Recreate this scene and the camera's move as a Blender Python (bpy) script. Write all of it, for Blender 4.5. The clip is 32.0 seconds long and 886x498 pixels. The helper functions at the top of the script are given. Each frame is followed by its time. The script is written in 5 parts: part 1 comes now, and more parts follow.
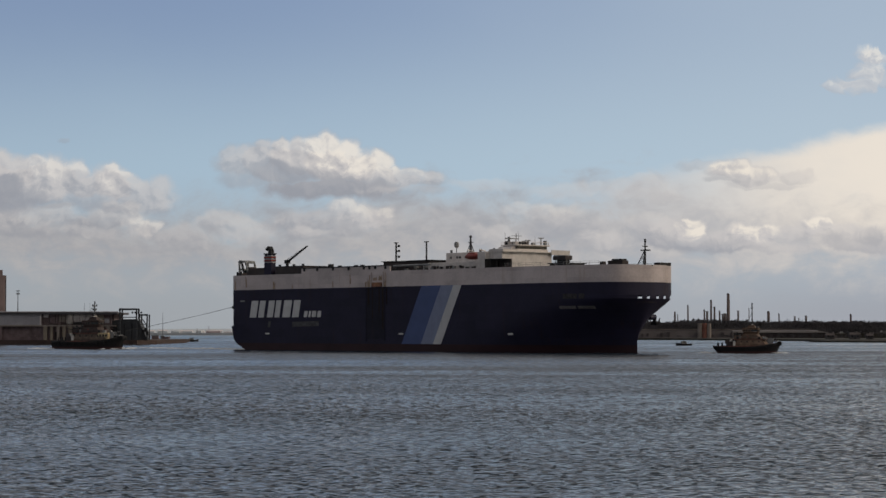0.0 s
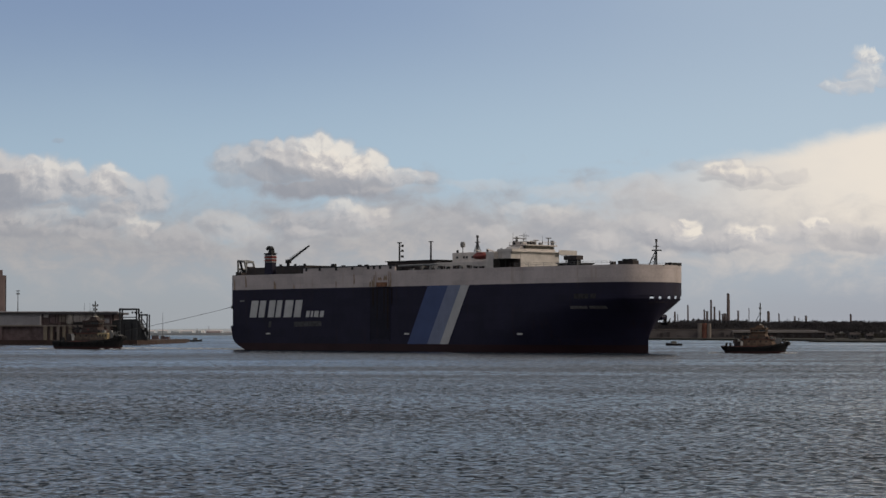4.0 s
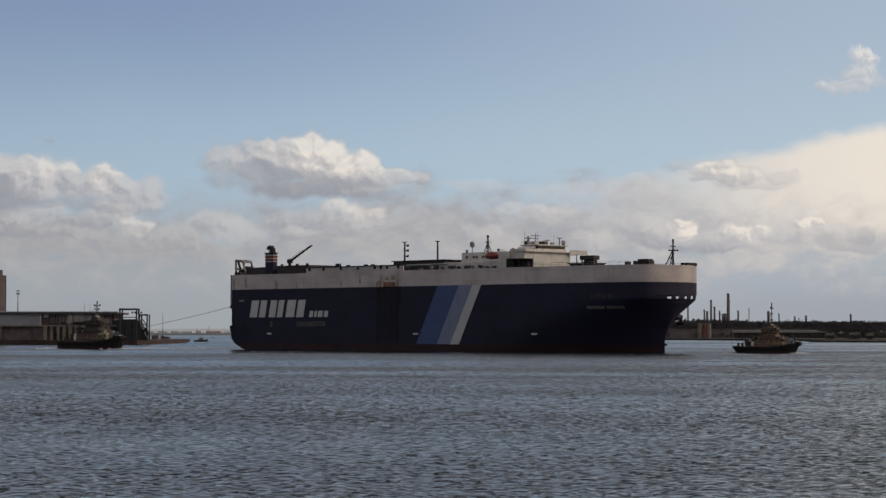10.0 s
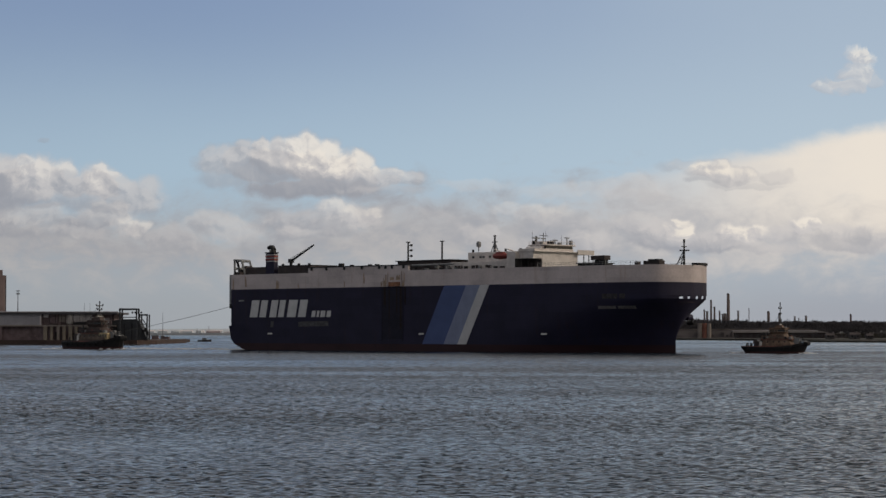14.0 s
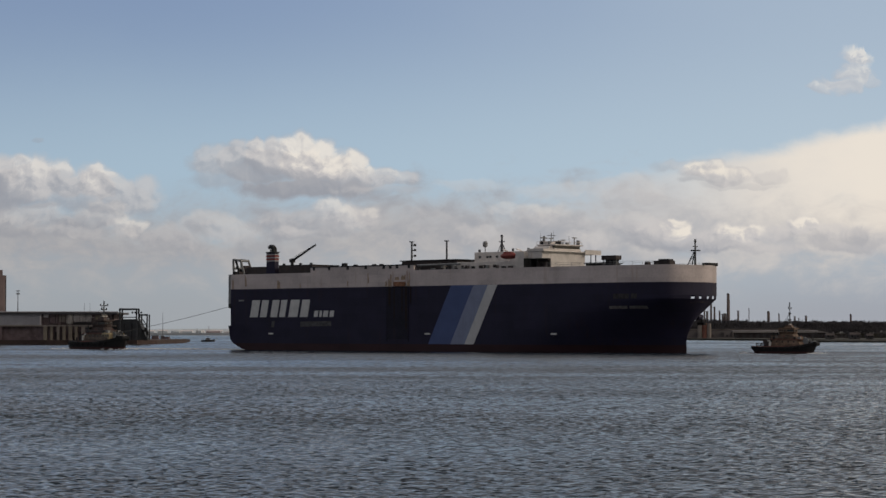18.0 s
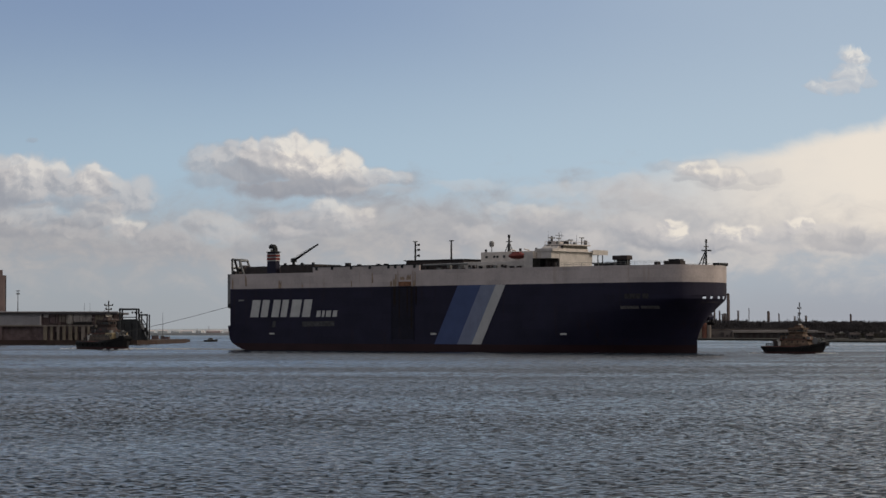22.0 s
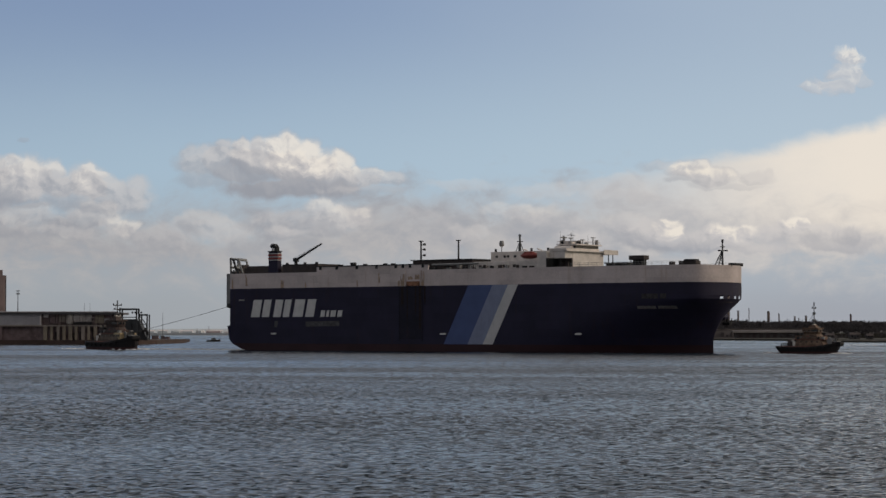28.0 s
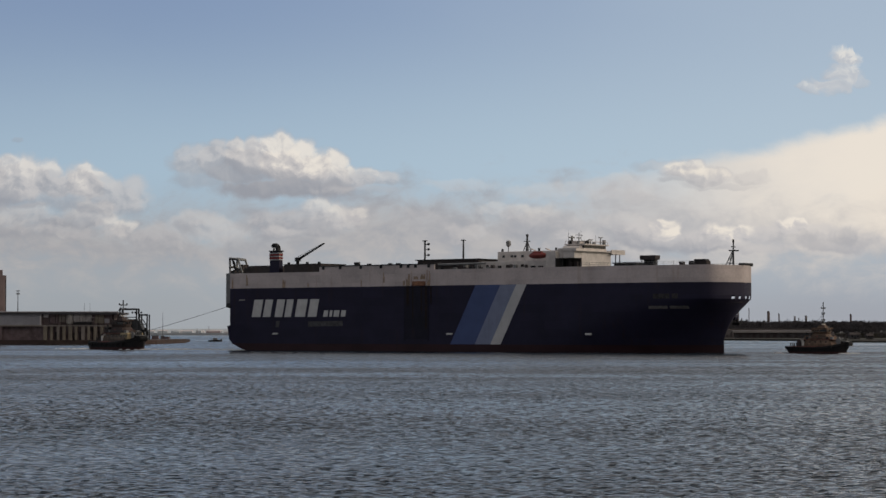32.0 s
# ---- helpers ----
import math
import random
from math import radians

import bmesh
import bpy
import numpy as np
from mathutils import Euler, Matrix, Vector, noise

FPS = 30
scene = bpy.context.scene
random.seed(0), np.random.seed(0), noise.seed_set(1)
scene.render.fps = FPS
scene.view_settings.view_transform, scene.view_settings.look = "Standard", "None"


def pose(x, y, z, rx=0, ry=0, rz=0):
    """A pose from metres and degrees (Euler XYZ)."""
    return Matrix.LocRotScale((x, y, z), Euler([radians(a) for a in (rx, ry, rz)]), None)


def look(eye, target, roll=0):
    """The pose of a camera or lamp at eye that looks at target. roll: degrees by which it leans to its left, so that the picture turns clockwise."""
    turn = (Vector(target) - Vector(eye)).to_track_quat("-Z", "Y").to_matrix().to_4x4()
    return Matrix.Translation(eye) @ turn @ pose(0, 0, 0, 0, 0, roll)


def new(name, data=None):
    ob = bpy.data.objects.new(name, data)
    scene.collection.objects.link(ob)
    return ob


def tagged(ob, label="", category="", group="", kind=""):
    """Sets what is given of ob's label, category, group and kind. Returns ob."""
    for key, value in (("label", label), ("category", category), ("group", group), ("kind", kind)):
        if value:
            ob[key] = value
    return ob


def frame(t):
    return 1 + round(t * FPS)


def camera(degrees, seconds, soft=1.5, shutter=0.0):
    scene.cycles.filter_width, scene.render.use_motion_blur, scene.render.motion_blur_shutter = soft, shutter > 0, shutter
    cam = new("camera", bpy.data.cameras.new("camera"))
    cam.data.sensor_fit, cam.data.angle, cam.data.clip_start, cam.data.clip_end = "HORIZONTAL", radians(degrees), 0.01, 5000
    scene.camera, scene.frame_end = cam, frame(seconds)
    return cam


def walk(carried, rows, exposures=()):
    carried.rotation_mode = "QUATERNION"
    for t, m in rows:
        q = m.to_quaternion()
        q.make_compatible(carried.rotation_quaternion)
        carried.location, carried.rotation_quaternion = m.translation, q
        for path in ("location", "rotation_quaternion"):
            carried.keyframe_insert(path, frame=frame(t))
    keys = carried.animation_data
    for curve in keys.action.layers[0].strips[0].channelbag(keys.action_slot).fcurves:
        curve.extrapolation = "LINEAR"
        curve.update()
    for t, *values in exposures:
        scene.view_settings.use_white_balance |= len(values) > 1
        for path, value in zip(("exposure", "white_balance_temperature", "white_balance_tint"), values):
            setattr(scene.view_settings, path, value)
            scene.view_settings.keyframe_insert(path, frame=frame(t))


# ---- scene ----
cam = camera(23.315, 32.0, soft=1.5)
EYE = pose(0, 0, 6.86, 92.174, 0, 0)
walk(cam, [(0.0, EYE), (32.0, EYE)], exposures=[(0.0, 0.0), (32.0, 0.0)])

# ---- light: a high sun half behind cloud, off to the right and a little behind the ship ----
SUN_AZ, SUN_EL = 88.0, 34.0
world = bpy.data.worlds.new("sky")
scene.world = world
world.use_nodes = True
wn = world.node_tree.nodes
sky = wn.new("ShaderNodeTexSky")
sky.sky_type, sky.sun_disc = "NISHITA", False
sky.sun_elevation, sky.sun_rotation = radians(SUN_EL), radians(SUN_AZ)
sky.air_density, sky.dust_density, sky.ozone_density = 1.0, 2.0, 1.2
wn["Background"].inputs["Strength"].default_value = 0.07


def broken_cloud():
    """Clear sky between soft grey-white cloud, all round and overhead."""
    nt = world.node_tree
    co, nz, mr, mx = (wn.new("ShaderNode" + k) for k in ("TexCoord", "TexNoise", "MapRange", "Mix"))
    nz.inputs["Scale"].default_value, nz.inputs["Detail"].default_value, nz.inputs["Roughness"].default_value = 2.3, 6.0, 0.55
    mr.interpolation_type, mx.data_type = "SMOOTHSTEP", "RGBA"
    mr.inputs["From Min"].default_value, mr.inputs["From Max"].default_value = 0.36, 0.60
    mr.inputs["To Min"].default_value, mr.inputs["To Max"].default_value = 0.58, 0.88
    # cloud is brighter and warmer towards the sun
    dot, near, tint = (wn.new("ShaderNode" + k) for k in ("VectorMath", "MapRange", "Mix"))
    dot.operation, near.interpolation_type, tint.data_type = "DOT_PRODUCT", "SMOOTHSTEP", "RGBA"
    a, e = radians(SUN_AZ), radians(SUN_EL)
    dot.inputs[1].default_value = (math.sin(a) * math.cos(e), math.cos(a) * math.cos(e), math.sin(e))
    near.inputs["From Min"].default_value, near.inputs["From Max"].default_value = 0.12, 0.90
    tint.inputs[6].default_value, tint.inputs[7].default_value = (5.35, 5.4, 5.7, 1.0), (9.6, 8.2, 6.6, 1.0)
    nt.links.new(co.outputs["Generated"], dot.inputs[0])
    nt.links.new(dot.outputs["Value"], near.inputs["Value"])
    nt.links.new(near.outputs[0], tint.inputs[0])
    nt.links.new(tint.outputs[2], mx.inputs[7])
    for a, b in ((co.outputs["Generated"], nz.inputs["Vector"]), (nz.outputs[0], mr.inputs["Value"]), (mr.outputs[0], mx.inputs[0]),
                 (sky.outputs[0], mx.inputs[6]), (mx.outputs[2], wn["Background"].inputs["Color"])):
        nt.links.new(a, b)


broken_cloud()

sun = new("sun", bpy.data.lights.new("sun", "SUN"))
sun.data.energy, sun.data.angle, sun.data.color = 1.25, radians(3.0), (1.0, 0.9, 0.76)
sa, se = radians(SUN_AZ), radians(SUN_EL)
sun.matrix_world = look((math.sin(sa) * math.cos(se) * 900, math.cos(sa) * math.cos(se) * 900, math.sin(se) * 900), (0, 0, 0))


# ---- node arithmetic ----
class Tree:
    """Builds a node tree from arithmetic on its sockets."""

    def __init__(self, tree):
        self.tree = tree

    def node(self, kind):
        return self.tree.nodes.new(kind)

    def put(self, socket, value):
        if isinstance(value, Val):
            self.tree.links.new(value.s, socket)
        else:
            socket.default_value = value

    def math(self, op, *args):
        n = self.node("ShaderNodeMath")
        n.operation = op
        for i, a in enumerate(args):
            self.put(n.inputs[i], a)
        return Val(self, n.outputs[0])

    def smooth(self, v, lo, hi, a=0.0, b=1.0):
        n = self.node("ShaderNodeMapRange")
        n.interpolation_type = "SMOOTHSTEP"
        for k, x in (("Value", v), ("From Min", lo), ("From Max", hi), ("To Min", a), ("To Max", b)):
            self.put(n.inputs[k], x)
        return Val(self, n.outputs[0])

    def vec(self, x, y, z=0.0):
        n = self.node("ShaderNodeCombineXYZ")
        for i, a in enumerate((x, y, z)):
            self.put(n.inputs[i], a)
        return Val(self, n.outputs[0])

    def split(self, v):
        n = self.node("ShaderNodeSeparateXYZ")
        self.put(n.inputs[0], v)
        return [Val(self, o) for o in n.outputs]

    def noise(self, v, scale, detail=4.0, rough=0.55, distort=0.0):
        n = self.node("ShaderNodeTexNoise")
        for k, x in (("Vector", v), ("Scale", scale), ("Detail", detail), ("Roughness", rough), ("Distortion", distort)):
            self.put(n.inputs[k], x)
        return Val(self, n.outputs[0])

    def mix(self, f, a, b):
        n = self.node("ShaderNodeMix")
        n.data_type = "RGBA"
        self.put(n.inputs[0], f)
        for i, c in ((6, a), (7, b)):
            self.put(n.inputs[i], c if isinstance(c, Val) else (*c, 1.0))
        return Val(self, n.outputs[2])

    def coords(self, name="Object"):
        return Val(self, self.node("ShaderNodeTexCoord").outputs[name])


class Val:
    def __init__(self, t, s):
        self.t, self.s = t, s

    def __add__(self, o):
        return self.t.math("ADD", self, o)

    def __radd__(self, o):
        return self.t.math("ADD", self, o)

    def __sub__(self, o):
        return self.t.math("SUBTRACT", self, o)

    def __rsub__(self, o):
        return self.t.math("SUBTRACT", o, self)

    def __mul__(self, o):
        return self.t.math("MULTIPLY", self, o)

    def __rmul__(self, o):
        return self.t.math("MULTIPLY", self, o)

    def __truediv__(self, o):
        return self.t.math("DIVIDE", self, o)


def blank(name):
    m = bpy.data.materials.new(name)
    m.use_nodes = True
    return m, Tree(m.node_tree), m.node_tree.nodes


# ---- the sky far behind all: a low layer of haze and cloud, and a nearer row of cumulus ----
# lobes of a cloud: x, y, half width, half height, how sunlit, how dense, how many small heads grow on it
WEST_CLOUD = [(-20, 318, 90, 54, 0.60, 0.95, 2), (20, 334, 100, 34, 0.08, 0.9, 0), (95, 312, 58, 46, 0.84, 0.88, 2), (150, 326, 44, 26, 0.50, 0.85, 1), (195, 320, 44, 36, 0.85, 0.9, 2),
              (250, 340, 56, 32, 0.60, 0.75, 2), (205, 354, 90, 18, 0.30, 0.6, 0), (90, 350, 90, 16, 0.22, 0.6, 0)]
CROWN_CLOUD = [(112, 242, 13, 6, 0.15, 0.3, 0), (425, 284, 46, 28, 0.50, 0.7, 2), (458, 278, 46, 30, 0.60, 0.8, 2), (512, 278, 54, 34, 0.74, 0.92, 3), (580, 279, 66, 40, 1.0, 0.97, 4), (632, 290, 58, 34, 0.97, 0.97, 3),
               (665, 306, 52, 28, 0.92, 0.9, 3), (500, 300, 66, 20, 0.10, 0.85, 0), (710, 310, 46, 20, 0.75, 0.8, 2), (752, 308, 36, 18, 0.72, 0.65, 1), (595, 326, 140, 20, 0.16, 0.95, 0), (440, 308, 60, 20, 0.3, 0.5, 0), (710, 334, 80, 12, 0.38, 0.45, 0)]
UNDER_CLOUD = [(555, 386, 95, 24, 0.32, 0.7, 0), (640, 378, 62, 26, 0.85, 0.75, 3), (600, 402, 70, 14, 0.25, 0.5, 0), (550, 410, 42, 14, 0.72, 0.55, 1)]
EAST_CLOUD = [(1240, 288, 40, 10, 0.7, 0.35, 0), (1288, 298, 36, 18, 1.0, 0.8, 1), (1325, 308, 52, 15, 1.0, 0.7, 1), (1284, 314, 36, 7, 0.3, 0.45, 0), (1410, 306, 36, 13, 0.9, 0.4, 1), (1350, 322, 70, 6, 0.45, 0.3, 0)]
LOW_WEST = [(40, 380, 95, 20, 0.62, 0.7, 1), (60, 404, 110, 14, 0.25, 0.6, 0), (205, 378, 56, 22, 0.75, 0.8, 2), (160, 392, 60, 14, 0.20, 0.7, 0), (255, 396, 32, 20, 0.92, 0.8, 1),
            (140, 412, 70, 13, 0.55, 0.5, 0), (330, 408, 65, 20, 0.48, 0.5, 1), (420, 398, 76, 24, 0.62, 0.65, 2), (300, 430, 90, 12, 0.3, 0.4, 0), (120, 440, 80, 10, 0.5, 0.3, 0)]
LOW_MIDDLE = [(930, 364, 42, 14, 0.68, 0.4, 1), (975, 374, 55, 18, 0.75, 0.5, 2), (850, 408, 42, 20, 0.72, 0.5, 1), (1000, 398, 75, 20, 0.38, 0.45, 0), (1065, 424, 40, 18, 0.8, 0.55, 1),
              (780, 384, 60, 16, 0.55, 0.35, 1), (1130, 330, 70, 22, 0.55, 0.35, 1), (1150, 396, 50, 18, 0.55, 0.4, 1), (860, 318, 60, 12, 0.40, 0.3, 0), (1010, 330, 70, 14, 0.5, 0.3, 1)]
LOW_EAST = [(1180, 404, 46, 20, 0.45, 0.6, 1), (1220, 400, 34, 26, 0.95, 0.85, 2), (1200, 426, 64, 14, 0.25, 0.8, 0), (1285, 414, 50, 18, 0.40, 0.7, 0), (1330, 408, 50, 22, 0.92, 0.85, 2), (1290, 430, 70, 12, 0.22, 0.75, 0),
            (1442, 392, 32, 18, 0.92, 0.8, 1), (1405, 406, 44, 16, 0.5, 0.6, 0), (1520, 422, 90, 20, 0.15, 0.7, 1), (1480, 406, 56, 14, 0.5, 0.55, 0), (1380, 432, 80, 10, 0.3, 0.5, 0)]
HIGH_WISP = [(1543, 83, 28, 19, 1.0, 0.6, 1), (1541, 104, 30, 16, 1.0, 0.5, 0), (1538, 118, 33, 18, 1.0, 0.55, 1), (1514, 138, 35, 15, 1.0, 0.55, 1), (1490, 148, 30, 13, 1.0, 0.45, 1), (1566, 132, 22, 10, 0.9, 0.35, 0)]


def with_heads(lobes, seed):
    """The lobes of a cloud, each with small heads on its upper rim."""
    r = random.Random(seed)
    made = []
    for x, y, rx, ry, lit, dense, heads in lobes:
        made.append((x, y, rx, ry, lit, dense))
        for i in range(heads):
            a = radians(r.uniform(15, 150))
            k = r.uniform(0.32, 0.5)
            made.append((x + rx * 0.72 * math.cos(a), y - ry * 0.72 * math.sin(a), rx * k, max(7.0, min(ry * 0.75, rx * k * 0.85)), lit, dense * 0.9))
    return made


def heaped(t, u, v, lobes, rag=1.0):
    """Density, and how far each place is turned to the sun, of clouds heaped up from round lobes."""
    q = t.vec(u, v)

    def shift(scale, detail, amount, at):
        w = t.node("ShaderNodeTexNoise")
        w.inputs["Scale"].default_value, w.inputs["Detail"].default_value = scale, detail
        t.put(w.inputs["Vector"], at)
        a = t.node("ShaderNodeVectorMath")
        a.operation = "MULTIPLY_ADD"
        t.put(a.inputs[0], Val(t, w.outputs["Color"]))
        a.inputs[1].default_value = (amount, amount * 0.8, 0)
        k = t.node("ShaderNodeVectorMath")
        k.operation = "ADD"
        t.put(a.inputs[2], at)
        t.put(k.inputs[0], Val(t, a.outputs[0]))
        k.inputs[1].default_value = (-amount / 2, -amount * 0.4, 0)
        return Val(t, k.outputs[0])

    p = shift(34.0, 4.0, 0.022 * rag, shift(10.0, 2.0, 0.045 * rag, q))
    ragged = (t.noise(p, 20.0, 5.0, 0.62) - 0.5) * 1.0 * rag
    up = t.node("ShaderNodeVectorMath")
    up.operation = "ADD"
    t.put(up.inputs[0], p)
    up.inputs[1].default_value = (0.006, 0.008, 0)
    relief = (t.noise(p, 22.0, 4.0, 0.58) - t.noise(Val(t, up.outputs[0]), 22.0, 4.0, 0.58)) * 3.4
    dens, turn = None, 0.5
    for x, y, rx, ry, lit, dense in lobes:
        s, far, lean = (t.node("ShaderNodeVectorMath") for i in range(3))
        s.operation, far.operation, lean.operation = "MULTIPLY_ADD", "LENGTH", "DOT_PRODUCT"
        t.put(s.inputs[0], p)
        s.inputs[1].default_value = (1000 / rx, 1000 / ry, 0)
        s.inputs[2].default_value = (-(x - 784) / rx, -(585 - y) / ry, 0)
        t.put(far.inputs[0], Val(t, s.outputs[0]))
        t.put(lean.inputs[0], Val(t, s.outputs[0]))
        lean.inputs[1].default_value = (0.46, 0.80, 0)
        m = t.smooth(Val(t, far.outputs["Value"]) + ragged, 1.26, 0.62, 0.0, dense)
        w = t.smooth(Val(t, lean.outputs["Value"]) + relief, -0.85, 0.62, lit * 0.26, lit)
        turn = w if dens is None else turn + (w - turn) * m
        dens = m if dens is None else t.math("MAXIMUM", dens, m)
    return dens, turn


def uv(t):
    x, y, z = t.split(t.coords())
    return x / y * 3.8, z / y * 3.8


def shades(t, u, turn):
    """Grey base, pale body and warm sunlit head of a cloud."""
    c = t.mix(t.smooth(turn, 0.02, 0.46), (0.305, 0.315, 0.352), (0.545, 0.520, 0.515))
    return t.mix(t.smooth(turn, 0.42, 1.0), c, t.mix(t.smooth(u, -0.5, 0.5), (0.80, 0.745, 0.68), (0.88, 0.80, 0.69)))


def far_sky():
    m, t, n = blank("far_sky")
    u, v = uv(t)
    p = t.vec(u, v * 1.6)
    wide = t.noise(p, 3.2, 5.0, 0.55)
    fine = t.noise(p, 12.0, 6.0, 0.6, 0.3)
    c = t.mix(t.smooth(v + (wide - 0.5) * 0.05, 0.26, 0.62), (0.395, 0.52, 0.63), (0.236, 0.325, 0.49))
    c = t.mix(t.smooth(v + (wide - 0.5) * 0.05, 0.30, 0.12), c, (0.388, 0.446, 0.497))
    c = t.mix(t.smooth(u + (wide - 0.5) * 0.3, -0.5, 0.9) * 0.6, c, (0.43, 0.51, 0.575))
    c = t.mix(t.smooth(v + (wide - 0.5) * 0.06, 0.02, 0.20, 0.75, 0.0), c, t.mix(t.smooth(u, 0.0, 0.8), (0.352, 0.365, 0.385), (0.300, 0.300, 0.334)))
    # veil of thin grey-white cloud below the middle, calmer towards the horizon
    veil = t.smooth(v + (fine - 0.5) * 0.20 + (wide - 0.5) * 0.12, 0.05, 0.16) * t.smooth(v + t.smooth(u, 0.0, -0.3) * 0.04 + (fine - 0.5) * 0.20 + (wide - 0.5) * 0.18, 0.29, 0.19)
    grey = t.mix(t.smooth(fine, 0.30, 0.70), (0.354, 0.357, 0.384), (0.488, 0.462, 0.452))
    c = t.mix(veil * t.smooth(v, 0.04, 0.16, 0.45, 0.9), c, grey)
    # broad bright cream sheet towards the sun
    edge = v - (u - 0.416) * 0.21 - 0.292 + (wide - 0.5) * 0.05 + (fine - 0.5) * 0.04
    sheet = t.smooth(edge, 0.016, -0.022) * t.smooth(u + (wide - 0.5) * 0.2, 0.12, 0.62) * t.smooth(v + (fine - 0.5) * 0.16, 0.08, 0.26)
    c = t.mix(sheet * 0.92, c, t.mix(t.smooth(u + v * 0.8 + (fine - 0.5) * 0.25, 0.45, 1.05), (0.56, 0.545, 0.54), (0.79, 0.71, 0.615)))
    # low rows of cumulus with bright crowns, and a high wisp
    for lobes, seed, most in ((LOW_WEST, 3, 0.9), (LOW_MIDDLE, 5, 0.9), (LOW_EAST, 7, 0.97), (HIGH_WISP, 9, 1.0)):
        dens, turn = heaped(t, u, v, with_heads(lobes, seed), 1.7 if lobes is HIGH_WISP else 1.15)
        c = t.mix(dens * most, c, shades(t, u, turn))
    e = n.new("ShaderNodeEmission")
    t.put(e.inputs["Color"], c)
    t.put(e.inputs["Strength"], t.smooth(u + (wide - 0.5) * 0.2, -0.9, 0.9, 0.93, 1.075))
    fade = t.smooth(t.math("ABSOLUTE", u), 3.2, 2.0) * t.smooth(v, 0.92, 0.64)
    clear = n.new("ShaderNodeBsdfTransparent")
    k = n.new("ShaderNodeMixShader")
    t.put(k.inputs[0], fade)
    m.node_tree.links.new(clear.outputs[0], k.inputs[1])
    m.node_tree.links.new(e.outputs[0], k.inputs[2])
    m.node_tree.links.new(k.outputs[0], n["Material Output"].inputs["Surface"])
    return m


def near_clouds(name, lobes):
    m, t, n = blank(name)
    u, v = uv(t)
    dens, turn = heaped(t, u, v, lobes)
    e = n.new("ShaderNodeEmission")
    t.put(e.inputs["Color"], shades(t, u, turn))
    clear = n.new("ShaderNodeBsdfTransparent")
    k = n.new("ShaderNodeMixShader")
    t.put(k.inputs[0], dens * t.smooth(t.math("ABSOLUTE", u), 1.9, 1.4))
    m.node_tree.links.new(clear.outputs[0], k.inputs[1])
    m.node_tree.links.new(e.outputs[0], k.inputs[2])
    m.node_tree.links.new(k.outputs[0], n["Material Output"].inputs["Surface"])
    return m


def curtain(name, mat, radius, half, low, high, label):
    """A curved sheet of sky round the viewpoint."""
    bm = bmesh.new()
    rows = []
    for i in range(49):
        a = radians(-half + 2 * half * i / 48)
        rows.append([bm.verts.new((radius * math.sin(a), radius * math.cos(a), z)) for z in (low, (low + high) / 2, high)])
    for a, b in zip(rows, rows[1:]):
        for j in (0, 1):
            bm.faces.new((a[j], a[j + 1], b[j + 1], b[j]))
    me = bpy.data.meshes.new(name)
    bm.to_mesh(me)
    me.materials.append(mat)
    return tagged(new(name, me), label, "sky", kind="structure")


far_backdrop = curtain("backdrop", far_sky(), 4800, 42, -6, 1350, "pale blue sky with a low bank of grey-white cloud")
cloud_backdrop = curtain("cloud_backdrop", near_clouds("near_clouds", with_heads(CROWN_CLOUD, 6) + with_heads(EAST_CLOUD, 8)), 4600, 26, 150, 760, "sunlit cumulus clouds with grey bases in a blue sky")
slow_backdrop = curtain("cloud_backdrop", near_clouds("farther_clouds", with_heads(UNDER_CLOUD, 2) + with_heads(WEST_CLOUD, 4)), 4700, 26, 150, 760, "farther sunlit cumulus clouds with grey bases")


# ---- materials ----
def paint(name, color, rough=0.5, metal=0.0, stain=0.25, scale=0.4, streak=0.0, dirt=(0.10, 0.06, 0.04), bump=0.0, each=0.0):
    """A surface with broad patches, fine grain and, where asked, rusty streaks running down."""
    m, t, n = blank(name)
    b = n["Principled BSDF"]
    p = t.coords()
    x, y, z = t.split(p)
    broad, grain = t.noise(p, scale, 4.0, 0.6), t.noise(p, scale * 11, 5.0, 0.6)
    c = t.mix(t.smooth(broad * 0.7 + grain * 0.3, 0.3, 0.7), tuple(v * (1 - stain) for v in color), tuple(min(1.0, v * (1 + stain * 0.6)) for v in color))
    if streak:
        s = t.noise(t.vec(x * 0.9, y * 0.9, z * 0.07), 0.9, 6.0, 0.62) * 0.7 + t.noise(p, scale * 0.5, 3.0) * 0.3
        c = t.mix(t.smooth(s, 0.54, 0.74) * streak, c, dirt)
    if each:
        r = Val(t, t.node("ShaderNodeObjectInfo").outputs["Random"])
        c = t.mix(r * each, c, tuple(v * 0.45 for v in color))
    t.put(b.inputs["Base Color"], c)
    t.put(b.inputs["Roughness"], t.smooth(grain, 0.25, 0.75, max(0.03, rough - 0.1), min(1.0, rough + 0.12)))
    b.inputs["Metallic"].default_value = metal
    b.inputs["Specular IOR Level"].default_value = 0.5 if rough < 0.2 else 0.22
    if bump:
        k = t.node("ShaderNodeBump")
        k.inputs["Strength"].default_value, k.inputs["Distance"].default_value = 0.6, bump
        t.put(k.inputs["Height"], grain * 0.4 + broad)
        m.node_tree.links.new(k.outputs[0], b.inputs["Normal"])
    return m


